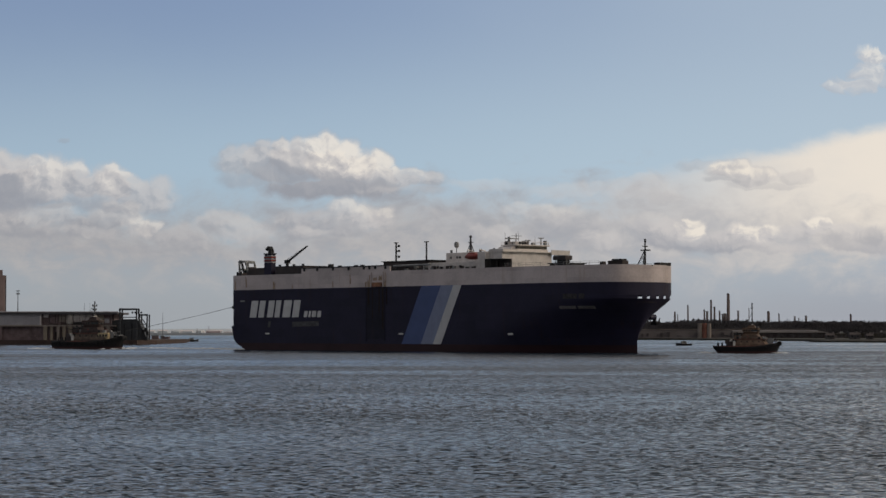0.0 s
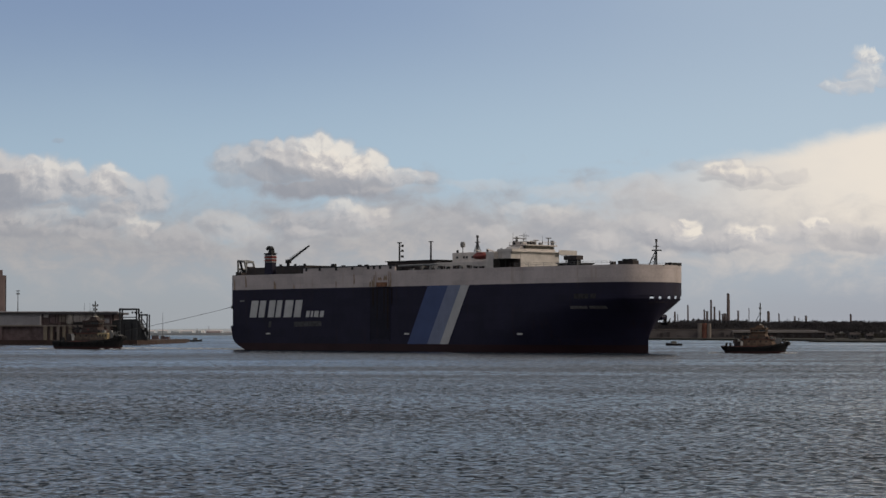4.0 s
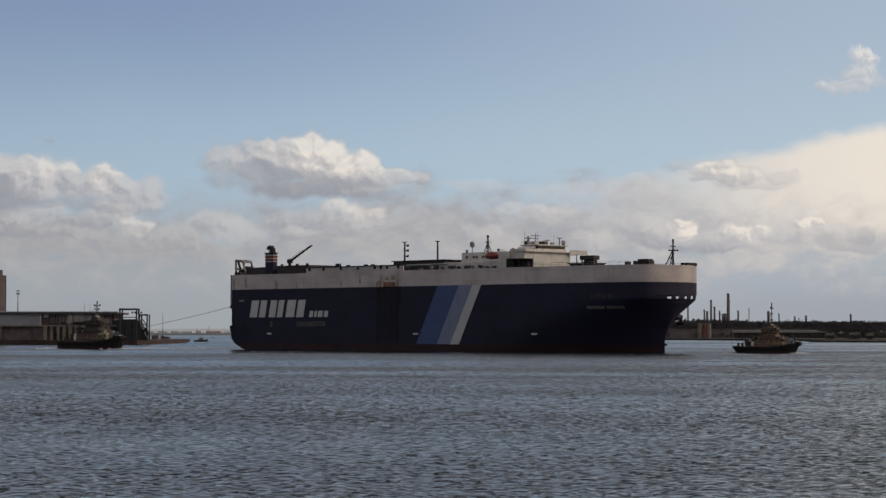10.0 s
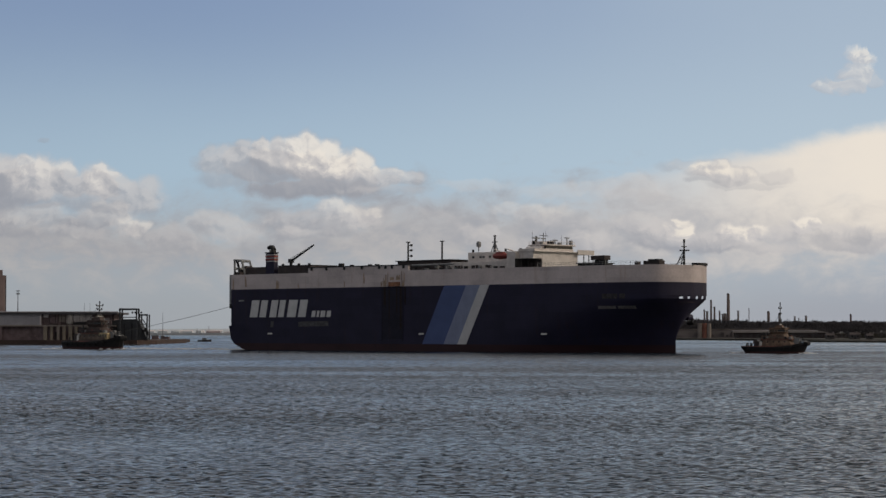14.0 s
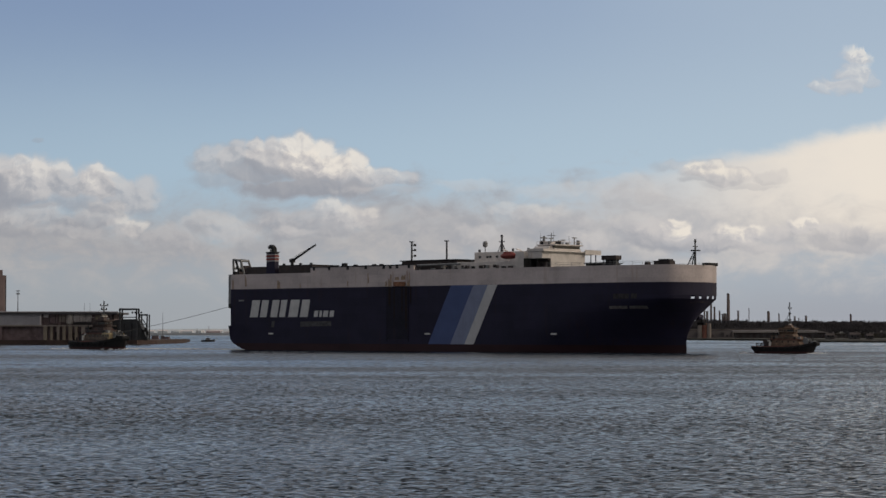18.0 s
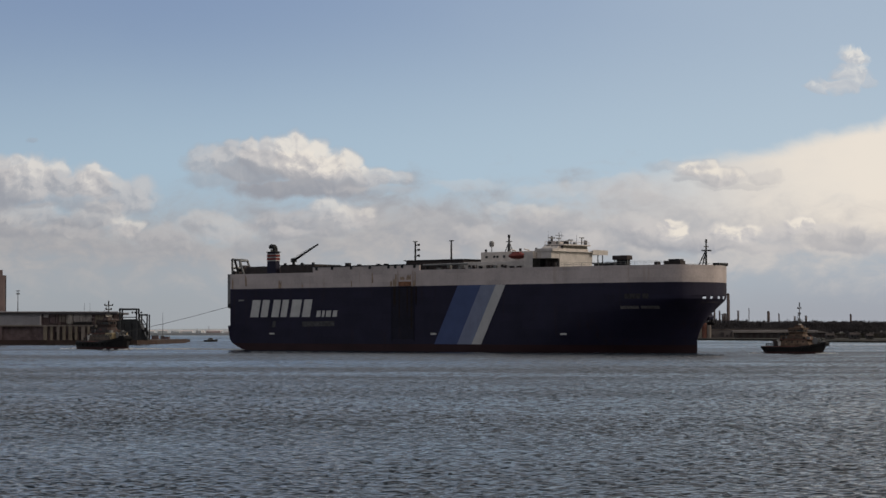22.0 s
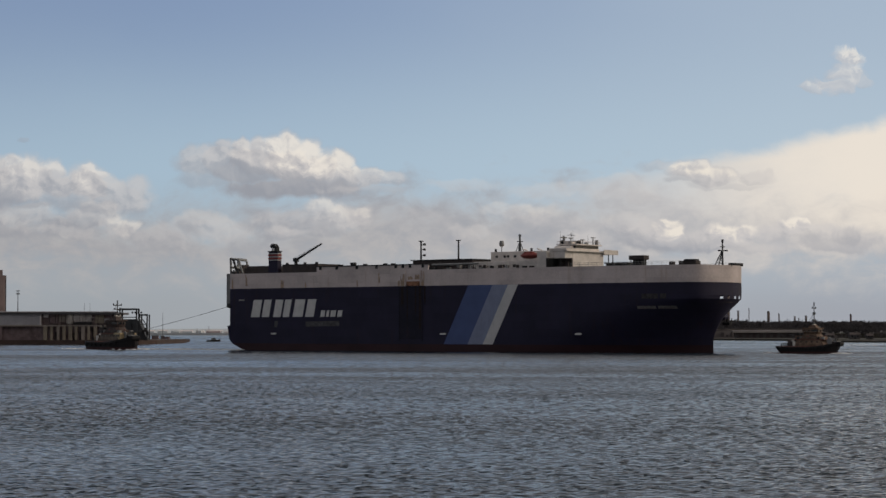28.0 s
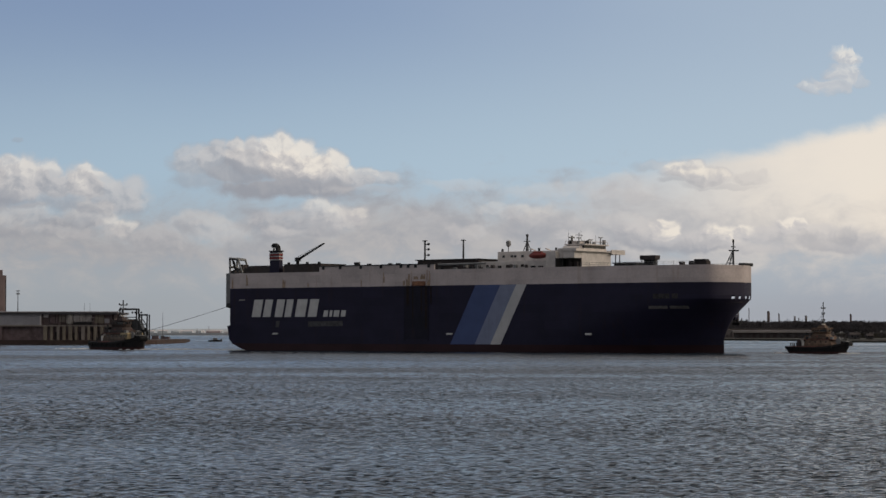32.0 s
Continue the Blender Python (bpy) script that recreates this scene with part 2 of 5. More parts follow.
def hull_paint(name, color, dirt, amount, rough=0.42):
    """Ship's plating: plate by plate a little lighter or darker, welds, streaks of rust and slight buckling."""
    m, t, n = blank(name)
    b = n["Principled BSDF"]
    p = t.coords()
    x, y, z = t.split(p)
    plates = t.node("ShaderNodeTexBrick")
    for k, v in (("Scale", 1.0), ("Mortar Size", 0.035), ("Brick Width", 9.0), ("Row Height", 2.6), ("Mortar Smooth", 0.6)):
        plates.inputs[k].default_value = v
    plates.inputs["Color1"].default_value, plates.inputs["Color2"].default_value, plates.inputs["Mortar"].default_value = (0.30, 0.30, 0.30, 1), (0.62, 0.62, 0.62, 1), (0.22, 0.22, 0.22, 1)
    t.put(plates.inputs["Vector"], t.vec(x, z))
    tone = Val(t, plates.outputs["Color"])
    broad, grain = t.noise(p, 0.12, 5.0, 0.6), t.noise(p, 1.6, 5.0, 0.6)
    k = t.smooth(tone * 0.35 + broad * 0.5 + grain * 0.25, 0.32, 0.72)
    c = t.mix(k, tuple(v * 0.72 for v in color), tuple(min(1.0, v * 1.18) for v in color))
    s = t.noise(t.vec(x, y, z * 0.06), 0.55, 7.0, 0.64) * 0.72 + t.noise(p, 0.09, 3.0) * 0.28
    c = t.mix(t.smooth(s, 0.53, 0.72) * amount, c, dirt)
    t.put(b.inputs["Base Color"], c)
    t.put(b.inputs["Roughness"], t.smooth(grain, 0.2, 0.8, rough - 0.06, rough + 0.16))
    b.inputs["Specular IOR Level"].default_value = 0.19
    bump = t.node("ShaderNodeBump")
    bump.inputs["Strength"].default_value, bump.inputs["Distance"].default_value = 0.5, 0.12
    t.put(bump.inputs["Height"], tone * 0.25 + t.noise(t.vec(x * 1.0, y, z * 0.6), 0.5, 3.0))
    m.node_tree.links.new(bump.outputs[0], b.inputs["Normal"])
    return m


def water_surface():
    m, t, n = blank("harbour_water")
    b = n["Principled BSDF"]
    p = t.coords()
    x, y, z = t.split(p)
    gust = t.noise(t.vec(x * 0.0045, y * 0.012), 1.0, 6.0, 0.62, 0.4) * 0.65 + t.noise(t.vec(x * 0.016, y * 0.035 + 7.0), 1.0, 4.0, 0.6, 0.3) * 0.35
    c = t.mix(t.smooth(gust, 0.3, 0.7), (0.012, 0.0185, 0.027), (0.015, 0.022, 0.031))
    t.put(b.inputs["Base Color"], c)
    b.inputs["IOR"].default_value = 1.333
    b.inputs["Specular IOR Level"].default_value = 0.5
    t.put(b.inputs["Roughness"], t.smooth(gust, 0.3, 0.7, 0.14, 0.20))
    # wavelets too small for the mesh: facets that lean this way and that
    lee = t.smooth(y + (gust - 0.5) * 500, 760, 1020)
    chop = t.smooth(gust, 0.35, 0.65, 0.52, 1.36) * (1.0 - lee * 0.25)
    away = t.smooth(y, 110, 430)
    near, mid = t.smooth(y, 230, 120), t.smooth(y, 420, 270)
    nx, ny, nz = t.split(Val(t, t.node("ShaderNodeNewGeometry").outputs["Normal"]))
    for fx, fy, w in ((2.0, 3.6, near), (1.6, 1.5, (1.0 - near) * mid * 0.9), (1.0, 0.5, (1.0 - mid) * t.smooth(y, 400, 750, 0.75, 0.42))):
        n3 = t.node("ShaderNodeTexNoise")
        n3.inputs["Scale"].default_value, n3.inputs["Detail"].default_value, n3.inputs["Distortion"].default_value = 1.0, 3.0, 0.3
        t.put(n3.inputs["Vector"], t.vec(x * fx, y * fy))
        side, lean, other = t.split(Val(t, n3.outputs["Color"]))
        nx = nx + (side - 0.5) * 0.4 * w * chop
        ny = ny - (t.smooth(lean, 0.535, 0.615) * (0.5 + 0.42 * near + 0.12 * mid) + (other - 0.5) * 0.4) * w * chop
    fine = t.split(Val(t, t.noise(t.vec(x * 0.75, y), 2.8, 3.0).s.node.outputs["Color"]))
    nx, ny = nx + (fine[0] - 0.5) * 0.3 * chop, ny + (fine[1] - 0.5) * 0.3 * chop
    nv = t.node("ShaderNodeVectorMath")
    nv.operation = "NORMALIZE"
    # seen low over the water, the near faces of the wavelets are what shows
    t.put(nv.inputs[0], t.vec(nx, t.math("MINIMUM", ny - 0.022 * chop * (1.0 + away * 4.6), 0.02), nz))
    m.node_tree.links.new(nv.outputs[0], b.inputs["Normal"])
    return m


NAVY = hull_paint("navy_hull_paint", (0.0185, 0.0168, 0.0370), (0.030, 0.017, 0.019), 0.6, 0.6)
CREAM = hull_paint("cream_hull_paint", (0.475, 0.412, 0.400), (0.30, 0.20, 0.12), 0.6, 0.5)
BOOT = hull_paint("red_brown_boot_paint", (0.032, 0.015, 0.018), (0.014, 0.011, 0.016), 0.95, 0.6)
WHITE = paint("white_ship_paint", (0.56, 0.51, 0.48), 0.5, stain=0.2, scale=0.4, streak=0.55, dirt=(0.30, 0.21, 0.14))
MARK_WHITE = paint("white_marking_paint", (0.52, 0.51, 0.50), 0.5, stain=0.15, scale=0.5)
STRIPE_BLUE = paint("mid_blue_paint", (0.060, 0.085, 0.195), 0.45, stain=0.12, scale=0.2, streak=0.35, dirt=(0.10, 0.08, 0.08))
STRIPE_PALE = paint("pale_blue_paint", (0.19, 0.215, 0.31), 0.45, stain=0.16, scale=0.2, streak=0.35, dirt=(0.10, 0.08, 0.08))
STRIPE_WHITE = paint("off_white_stripe_paint", (0.47, 0.46, 0.46), 0.45, stain=0.12, scale=0.2, streak=0.35, dirt=(0.10, 0.08, 0.08))
DARK = paint("dark_brown_deck_paint", (0.050, 0.040, 0.040), 0.7, stain=0.35, scale=0.5, streak=0.4)
BLACK = paint("black_paint", (0.022, 0.022, 0.024), 0.55, stain=0.3, scale=0.6)
RUST = paint("rusty_orange_steel", (0.25, 0.125, 0.075), 0.8, stain=0.5, scale=0.8)
RAMP_DARK = paint("weathered_dark_blue_door", (0.0122, 0.0114, 0.0235), 0.7, stain=0.35, scale=0.25, streak=0.8, dirt=(0.035, 0.017, 0.012))
ORANGE = paint("orange_red_lifeboat_shell", (0.21, 0.050, 0.042), 0.5, stain=0.15, scale=0.8)
RED = paint("red_funnel_band", (0.23, 0.050, 0.046), 0.5, stain=0.2, scale=0.6)
GLASS = paint("dark_window_glass", (0.012, 0.015, 0.018), 0.08, stain=0.1)
STEEL = paint("grey_painted_steel", (0.20, 0.20, 0.20), 0.5, stain=0.25, scale=0.6, streak=0.3)
MAST_GREY = paint("dark_grey_mast_paint", (0.07, 0.07, 0.075), 0.55, stain=0.25, scale=0.8)
DECK_GREEN = paint("dull_green_deck", (0.06, 0.09, 0.075), 0.7, stain=0.3, scale=0.3)
ROPE = paint("hawser_rope", (0.10, 0.095, 0.085), 0.9, stain=0.2, scale=2.0)


# ---- mesh helpers ----
def finish(bm, name, mat, smooth=False):
    bmesh.ops.recalc_face_normals(bm, faces=bm.faces)
    me = bpy.data.meshes.new(name)
    bm.to_mesh(me)
    bm.free()
    me.materials.append(mat)
    if smooth:
        me.shade_smooth()
        me.set_sharp_from_angle(angle=radians(38))
    return me


def part(name, bm, mat, parent=None, label="", smooth=False):
    ob = new(name, finish(bm, name, mat, smooth))
    if parent:
        ob.parent = parent
    return tagged(ob, label)


def thing(name, label, category, m=None, group="", kind=""):
    ob = new(name)
    ob.empty_display_size = 1.0
    if m is not None:
        ob.matrix_world = m
    return tagged(ob, label, category, group, kind)


def box(x0, x1, y0, y1, z0, z1, bevel=0.0, bm=None):
    own = bm is None
    bm = bm or bmesh.new()
    v = [bm.verts.new((x, y, z)) for z in (z0, z1) for y in (y0, y1) for x in (x0, x1)]
    fs = [bm.faces.new([v[i] for i in q]) for q in ((0, 2, 3, 1), (4, 5, 7, 6), (0, 1, 5, 4), (2, 6, 7, 3), (0, 4, 6, 2), (1, 3, 7, 5))]
    if bevel and own:
        bmesh.ops.bevel(bm, geom=list({e for f in fs for e in f.edges}), offset=bevel, segments=2, affect="EDGES", profile=0.6)
    return bm


def rod(a, b, r0, r1=None, seg=8, bm=None):
    """A round bar from a to b, tapering from r0 to r1."""
    bm = bm or bmesh.new()
    a, b = Vector(a), Vector(b)
    r1 = r0 if r1 is None else r1
    q = (b - a).to_track_quat("Z", "Y")
    rings = []
    for c, r in ((a, r0), (b, r1)):
        rings.append([bm.verts.new(c + q @ Vector((r * math.cos(2 * math.pi * i / seg), r * math.sin(2 * math.pi * i / seg), 0))) for i in range(seg)])
    for i in range(seg):
        j = (i + 1) % seg
        bm.faces.new((rings[0][i], rings[0][j], rings[1][j], rings[1][i]))
    bm.faces.new(rings[0][::-1])
    bm.faces.new(rings[1])
    return bm


def pipe(points, r, seg=8, bm=None):
    bm = bm or bmesh.new()
    for a, b in zip(points, points[1:]):
        rod(a, b, r, r, seg, bm)
    return bm


def loft(rings, close=True, caps=True, bm=None):
    """A skin over rings of equally many points."""
    bm = bm or bmesh.new()
    vs = [[bm.verts.new(p) for p in r] for r in rings]
    k = len(vs[0])
    for a, b in zip(vs, vs[1:]):
        for i in range(k if close else k - 1):
            j = (i + 1) % k
            bm.faces.new((a[i], a[j], b[j], b[i]))
    if caps and close:
        bm.faces.new(vs[0][::-1])
        bm.faces.new(vs[-1])
    return bm


def slab(outline, y0, y1, bm=None):
    """A plate with an outline in x and z, from y0 to y1."""
    bm = bm or bmesh.new()
    f = [bm.verts.new((x, y0, z)) for x, z in outline]
    g = [bm.verts.new((x, y1, z)) for x, z in outline]
    bm.faces.new(f)
    bm.faces.new(g[::-1])
    for i in range(len(f)):
        j = (i + 1) % len(f)
        bm.faces.new((f[i], g[i], g[j], f[j]))
    return bm


# ---- water: one sheet out to the horizon, rippled near by ----
def water_sheet():
    ys = [84.0]
    while ys[-1] < 4950:
        y = ys[-1]
        ys.append(y + (max(0.15, y * 0.0011) if y < 420 else 0.46 + (y - 420) * 0.022))
    ys = np.array(ys)
    nx = 680
    s = np.linspace(-1, 1, nx)
    X = s[None, :] * (ys[:, None] * 0.212 + 9)
    Y = np.repeat(ys[:, None], nx, 1)
    Z = np.zeros_like(X)
    rng = np.random.RandomState(7)
    dy = np.gradient(ys)[:, None]
    for i in range(90):
        lam = 0.32 * (1.7 / 0.32) ** rng.rand()
        ang = radians(205 + rng.normal(0, 42))
        k = 2 * math.pi / lam
        amp = 0.030 / k * (1.0 if lam < 1.0 else 0.7)
        ph = k * (X * math.sin(ang) + Y * math.cos(ang)) + rng.rand() * 6.283
        fade = np.clip((lam / dy - 2.0) / 2.5, 0, 1)
        Z += fade * amp * (np.sin(ph) + 0.25 * np.sin(2 * ph + 1.2))
    patch = 0.75 + 0.45 * np.sin(X * 0.045 + 1.3 * np.sin(Y * 0.031)) * np.sin(Y * 0.052 + 0.8)
    Z *= patch * (1 - np.clip((Y - 240) / 330, 0, 1)) * np.clip((1 - np.abs(s))[None, :] * 30, 0, 1)
    verts = np.stack([X, Y, Z], -1).reshape(-1, 3)
    ny = len(ys)
    a = (np.arange(ny - 1)[:, None] * nx + np.arange(nx - 1)[None, :]).reshape(-1)
    quads = np.stack([a, a + 1, a + nx + 1, a + nx], 1)
    left, right = np.arange(ny) * nx, np.arange(ny) * nx + nx - 1
    far = 6000.0
    n0 = len(verts)
    extra = np.concatenate([np.stack([np.full(ny, -far), ys, np.zeros(ny)], 1), np.stack([np.full(ny, far), ys, np.zeros(ny)], 1),
                            np.array([[-far, -1500, 0], [far, -1500, 0], [X[0, 0], -1500, 0], [X[0, -1], -1500, 0]])])
    q = np.arange(ny - 1)
    l2 = np.stack([n0 + q, left[q], left[q + 1], n0 + q + 1], 1)
    r2 = np.stack([right[q], n0 + ny + q, n0 + ny + q + 1, right[q + 1]], 1)
    e = n0 + 2 * ny
    verts = np.concatenate([verts, extra])
    faces = np.concatenate([quads, l2, r2, [[e, e + 2, 0, n0], [e + 3, e + 1, n0 + ny, nx - 1]]])
    me = bpy.data.meshes.new("water")
    polys = faces.tolist() + [[e + 2, e + 3] + list(range(nx - 1, -1, -1))]
    me.from_pydata(verts.tolist(), [], polys)
    me.shade_smooth()
    me.materials.append(water_surface())
    return tagged(new("water", me), "grey-blue harbour water with small wind ripples", "water", kind="structure")


water = water_sheet()


# ---- the car carrier; x forward from the stem, y to port, its starboard side at y = 0 ----
BEAM, HALF, DECK, BAND = 32.2, 16.1, 25.4, 20.5
ship = thing("car_carrier", "navy blue car carrier ship with cream top band and slanting stripes", "ship")


def lerp(a, b, s):
    return a + (b - a) * s


def bow_tip(z):
    s = min(1.0, max(0.0, z / 16.0))
    return 0.2 + 6.2 * max(0.0, (s - 0.26) / 0.74) ** 1.3


def half_breadth(x, z):
    """Half the hull's width at x along it and z above the water."""
    s = min(1.0, max(0.0, z / 16.0))
    tip = bow_tip(z)
    run, n, m = lerp(58, 30, s), lerp(1.75, 3.0, s ** 1.3), lerp(1.0, 2.0, s ** 1.3)
    w = 1.0
    if x > tip - run:
        w = max(0.0, 1 - min(1.0, (x - tip + run) / run) ** n) ** (1 / m)
    # above the flare the bow is blunt: rounded shoulders, then a knuckle and a flat front
    k = min(1.0, max(0.0, (z - 10.5) / 5.5)) ** 1.5
    if k > 0:
        d = x - tip
        front, side = 0.74 * max(0.0, -d / 2.7) ** 0.7, 1 - 0.26 * max(0.0, (d + 33) / 30.3) ** 2.5
        top = max(0.0, min(front, side) - 0.1125 * max(0.0, 1 - abs(front - side) / 0.45) ** 2)
        w = lerp(w, top, k)
    if x < -150:
        k = min(1.0, (-150 - x) / 26)
        w *= 1 - 0.15 * k ** 2 * max(0.0, 1 - z / 9.0)
    return HALF * w


def stern_end(z):
    return -165.0 - 8.6 * min(1.0, max(0.0, z / 3.2)) ** 0.8 + (1.3 if z > 8.5 else 0.0)


def stations(z):
    tip, end = bow_tip(z), stern_end(z)
    u = [0, 0.02, 0.045, 0.08, 0.13, 0.2, 0.3, 0.42, 0.54, 0.64, 0.72, 0.78]
    xs = [lerp(end, tip, a) for a in u]
    k = 22
    xs += [lerp(xs[-1], tip, math.sin(math.pi / 2 * (i + 1) / k) ** 1.0) for i in range(k)]
    return xs


def skin(levels, span=(0, 99)):
    """Both sides of the hull, the stem and the stern between the levels."""
    bm = bmesh.new()
    rows = []
    for z in levels:
        xs = stations(z)
        near = [(x, HALF - half_breadth(x, z), z) for x in xs]
        far = [(x, HALF + half_breadth(x, z), z) for x in xs[-2::-1]]
        rows.append([bm.verts.new(p) for p in near + far])
    k = len(rows[0])
    for a, b in zip(rows, rows[1:]):
        for i in range(k):
            j = (i + 1) % k
            if span[0] <= i < span[1]:
                bm.faces.new((a[i], a[j], b[j], b[i]))
    bmesh.ops.delete(bm, geom=[v for v in bm.verts if not v.link_faces], context="VERTS")
    return bm


part("boot_topping", skin([-1.5, 0, 0.8, 1.7, 2.7]), BOOT, ship, "rusty red-brown boot topping at the waterline", True)
hull = part("hull", skin([2.7, 4, 5.5, 7, 8.4, 8.6, 10, 11.5, 13, 14.4, 15.4]), NAVY, ship, "dark navy blue hull plating", True)


def port_row(z0, z1):
    """The strake with the mooring ports: small openings across the blunt bow, more on the far side."""
    near = ((10.7, 12.1), (13.9, 14.8))
    beyond = ((17.6, 18.8), (21.4, 22.8))
    bm = bmesh.new()
    rows = []
    for z in (z0, z1):
        xs = stations(z)
        tip = bow_tip(z)

        def edge(y):
            x = tip - 2.7 * (abs(y - HALF) / (HALF * 0.74)) ** (1 / 0.7)
            return x, HALF + math.copysign(half_breadth(x, z), y - HALF)

        pts = [(x, HALF - half_breadth(x, z), False) for x in xs if x - tip < -2.3]
        pts += [(*edge(y), y == a) for a, b in near for y in (a, b)]
        pts.append((tip, HALF, False))
        pts += [(*edge(y), y == a) for a, b in beyond for y in (a, b)]
        back = [x for x in xs if x - tip < -2.3][::-1]
        pts += [(x, HALF + half_breadth(x, z), x > tip - 24) for x in back]
        rows.append([(bm.verts.new((x, y, z)), g) for x, y, g in pts])
    k = len(rows[0])
    for i in range(k):
        j = (i + 1) % k
        if not rows[0][i][1]:
            bm.faces.new((rows[0][i][0], rows[0][j][0], rows[1][j][0], rows[1][i][0]))
    return bm


part("mooring_deck_opening", port_row(15.85, 16.8), NAVY, ship, "row of mooring ports in the bow", True)
part("hull_strake", skin([15.4, 15.85]), NAVY, ship)
part("hull_upper", skin([16.8, 18, BAND]), NAVY, ship, "dark navy blue upper plating", True)
part("top_band", skin([BAND, 22, 23.8, DECK]), CREAM, ship, "rust-streaked cream band along the top of the hull", True)


def plate(z, inset, thick):
    bm = bmesh.new()
    xs = stations(z)
    ring = [(x, HALF - max(0.05, half_breadth(x, z) - inset)) for x in xs] + [(x, HALF + max(0.05, half_breadth(x, z) - inset)) for x in xs[-2::-1]]
    return loft([[(x, y, z - thick) for x, y in ring], [(x, y, z) for x, y in ring]], bm=bm)


part("weather_deck", plate(DECK - 0.05, 0.06, 0.3), DECK_GREEN, ship)
part("mooring_deck", plate(15.0, 0.5, 0.2), DARK, ship)


def on_side(outline, proud=0.04, bm=None):
    """A thin plate on the flat starboard side."""
    return slab(outline, -proud, 0.02, bm)


# slanting stripe in three shades
def slant(a, b):
    z0, z1 = 2.72, BAND - 0.02
    top0, bot0, w = -74.9, -84.2, 18.3
    return [(bot0 + w * a, z0), (bot0 + w * b, z0), (top0 + w * b, z1), (top0 + w * a, z1)]


for a, b, mat, lab in ((0, 0.49, STRIPE_BLUE, "mid blue stripe"), (0.49, 0.80, STRIPE_PALE, "pale grey-blue stripe"), (0.80, 1.0, STRIPE_WHITE, "off-white stripe")):
    part("stripe", on_side(slant(a, b)), mat, ship, lab)


# the owner's mark as plain slanted shapes, big and small
def mark(x0, x1, z0, z1, lean=1.2):
    k = lean / 5.5
    return on_side([(x0, z0), (x1, z0), (x1 + k * (z1 - z0), z1), (x0 + k * (z1 - z0), z1)], 0.05)


for x0, x1 in ((-163.0, -155.2), (-153.4, -146.6), (-145.0, -136.2)):
    w = x1 - x0
    part("mark_block", mark(x0, x0 + w * 0.47, 11.2, 16.8), MARK_WHITE, ship, "plain white painted shape")
    part("mark_block", mark(x0 + w * 0.60, x1, 11.2, 16.8), MARK_WHITE, ship, "plain white painted shape")
for x0, x1 in ((-133.4, -131.7), (-131.0, -130.0), (-129.3, -127.2), (-126.4, -124.6)):
    part("mark_block", mark(x0, x1, 11.2, 13.2), MARK_WHITE, ship, "small plain white painted shape")

# white tug marks low on the side
for x in (-154.2, -85.6, -36.4):
    part("tug_mark", on_side([(x, 5.6), (x + 2.2, 5.6), (x + 2.2, 6.1), (x, 6.1)], 0.06), MARK_WHITE, ship, "short white dash low on the hull")
# faded lettering below the mark, painted over
part("faded_patch", on_side([(-139.5, 8.1), (-125.5, 8.3), (-125.5, 9.9), (-139.5, 9.7)], 0.03), paint("faded_blue_grey_paint", (0.070, 0.068, 0.072), 0.6, stain=0.6, scale=0.7), ship, "faded grey patch of paint")
part("faded_patch", on_side([(-153.0, 7.9), (-151.6, 7.9), (-151.2, 9.9), (-152.6, 9.9)], 0.03), bpy.data.materials["faded_blue_grey_paint"], ship, "faded grey patch of paint")

# ship's name at the bow, as bars that follow the plating
NAME_GREY = paint("grey_white_lettering", (0.14, 0.13, 0.125), 0.6, stain=0.5, scale=1.4)
NAME_FADED = paint("faded_grey_lettering", (0.035, 0.032, 0.034), 0.6, stain=0.6, scale=1.2)


def bow_bar(x0, x1, z0, z1, mat):
    bm = bmesh.new()
    k = 5
    rows = []
    for z in (z0, z1):
        rows.append([bm.verts.new((lerp(x0, x1, i / k), HALF - half_breadth(lerp(x0, x1, i / k), z) - 0.06, z)) for i in range(k + 1)])
    for i in range(k):
        bm.faces.new((rows[0][i], rows[0][i + 1], rows[1][i + 1], rows[1][i]))
    g = bmesh.ops.extrude_face_region(bm, geom=bm.faces[:])
    bmesh.ops.translate(bm, verts=[v for v in g["geom"] if isinstance(v, bmesh.types.BMVert)], vec=(0, 0.08, 0))
    part("name_bar", bm, mat, ship, "unreadable lettering as a plain bar")


NAME_X = -15.6
for a, b in ((0, 2.4), (2.7, 5.0), (5.2, 7.6), (8.6, 10.8), (11.1, 13.2), (13.4, 15.6)):
    bow_bar(NAME_X + a * 0.72, NAME_X + b * 0.72 + 0.12, 13.0, 13.85, NAME_GREY)
for a, b in ((3.2, 5.2), (5.5, 7.4), (7.7, 9.3), (10.3, 12.4)):
    bow_bar(NAME_X - 1.0 + a * 0.8, NAME_X - 1.0 + b * 0.8 + 0.1, 15.9, 17.3, NAME_FADED)

# side ramp amidships: dark door in a frame, rust-stained hood and fairings
ramp = part("side_ramp", on_side([(-101.2, 4.2), (-92.6, 4.2), (-92.6, 20.3), (-101.2, 20.3)], 0.10), RAMP_DARK, ship, "closed dark side ramp streaked with rust")
for x in (-101.5, -92.5):
    part("ramp_frame", box(x, x + 0.3, -0.16, 0.02, 3.6, 20.4), RAMP_DARK, ramp)
for z in (9.3, 14.6):
    part("ramp_stiffener", box(-101.2, -92.6, -0.14, -0.1, z, z + 0.25), RAMP_DARK, ramp)
hood = part("ramp_hood", box(-98.2, -93.4, -0.55, 0.02, 20.55, 21.9, 0.12), RUST, ship, "rust-orange hood over the side ramp")
for x in (-99.1, -93.2):
    part("hood_post", box(x, x + 0.35, -0.35, 0.02, 20.5, 25.2), CREAM, hood)
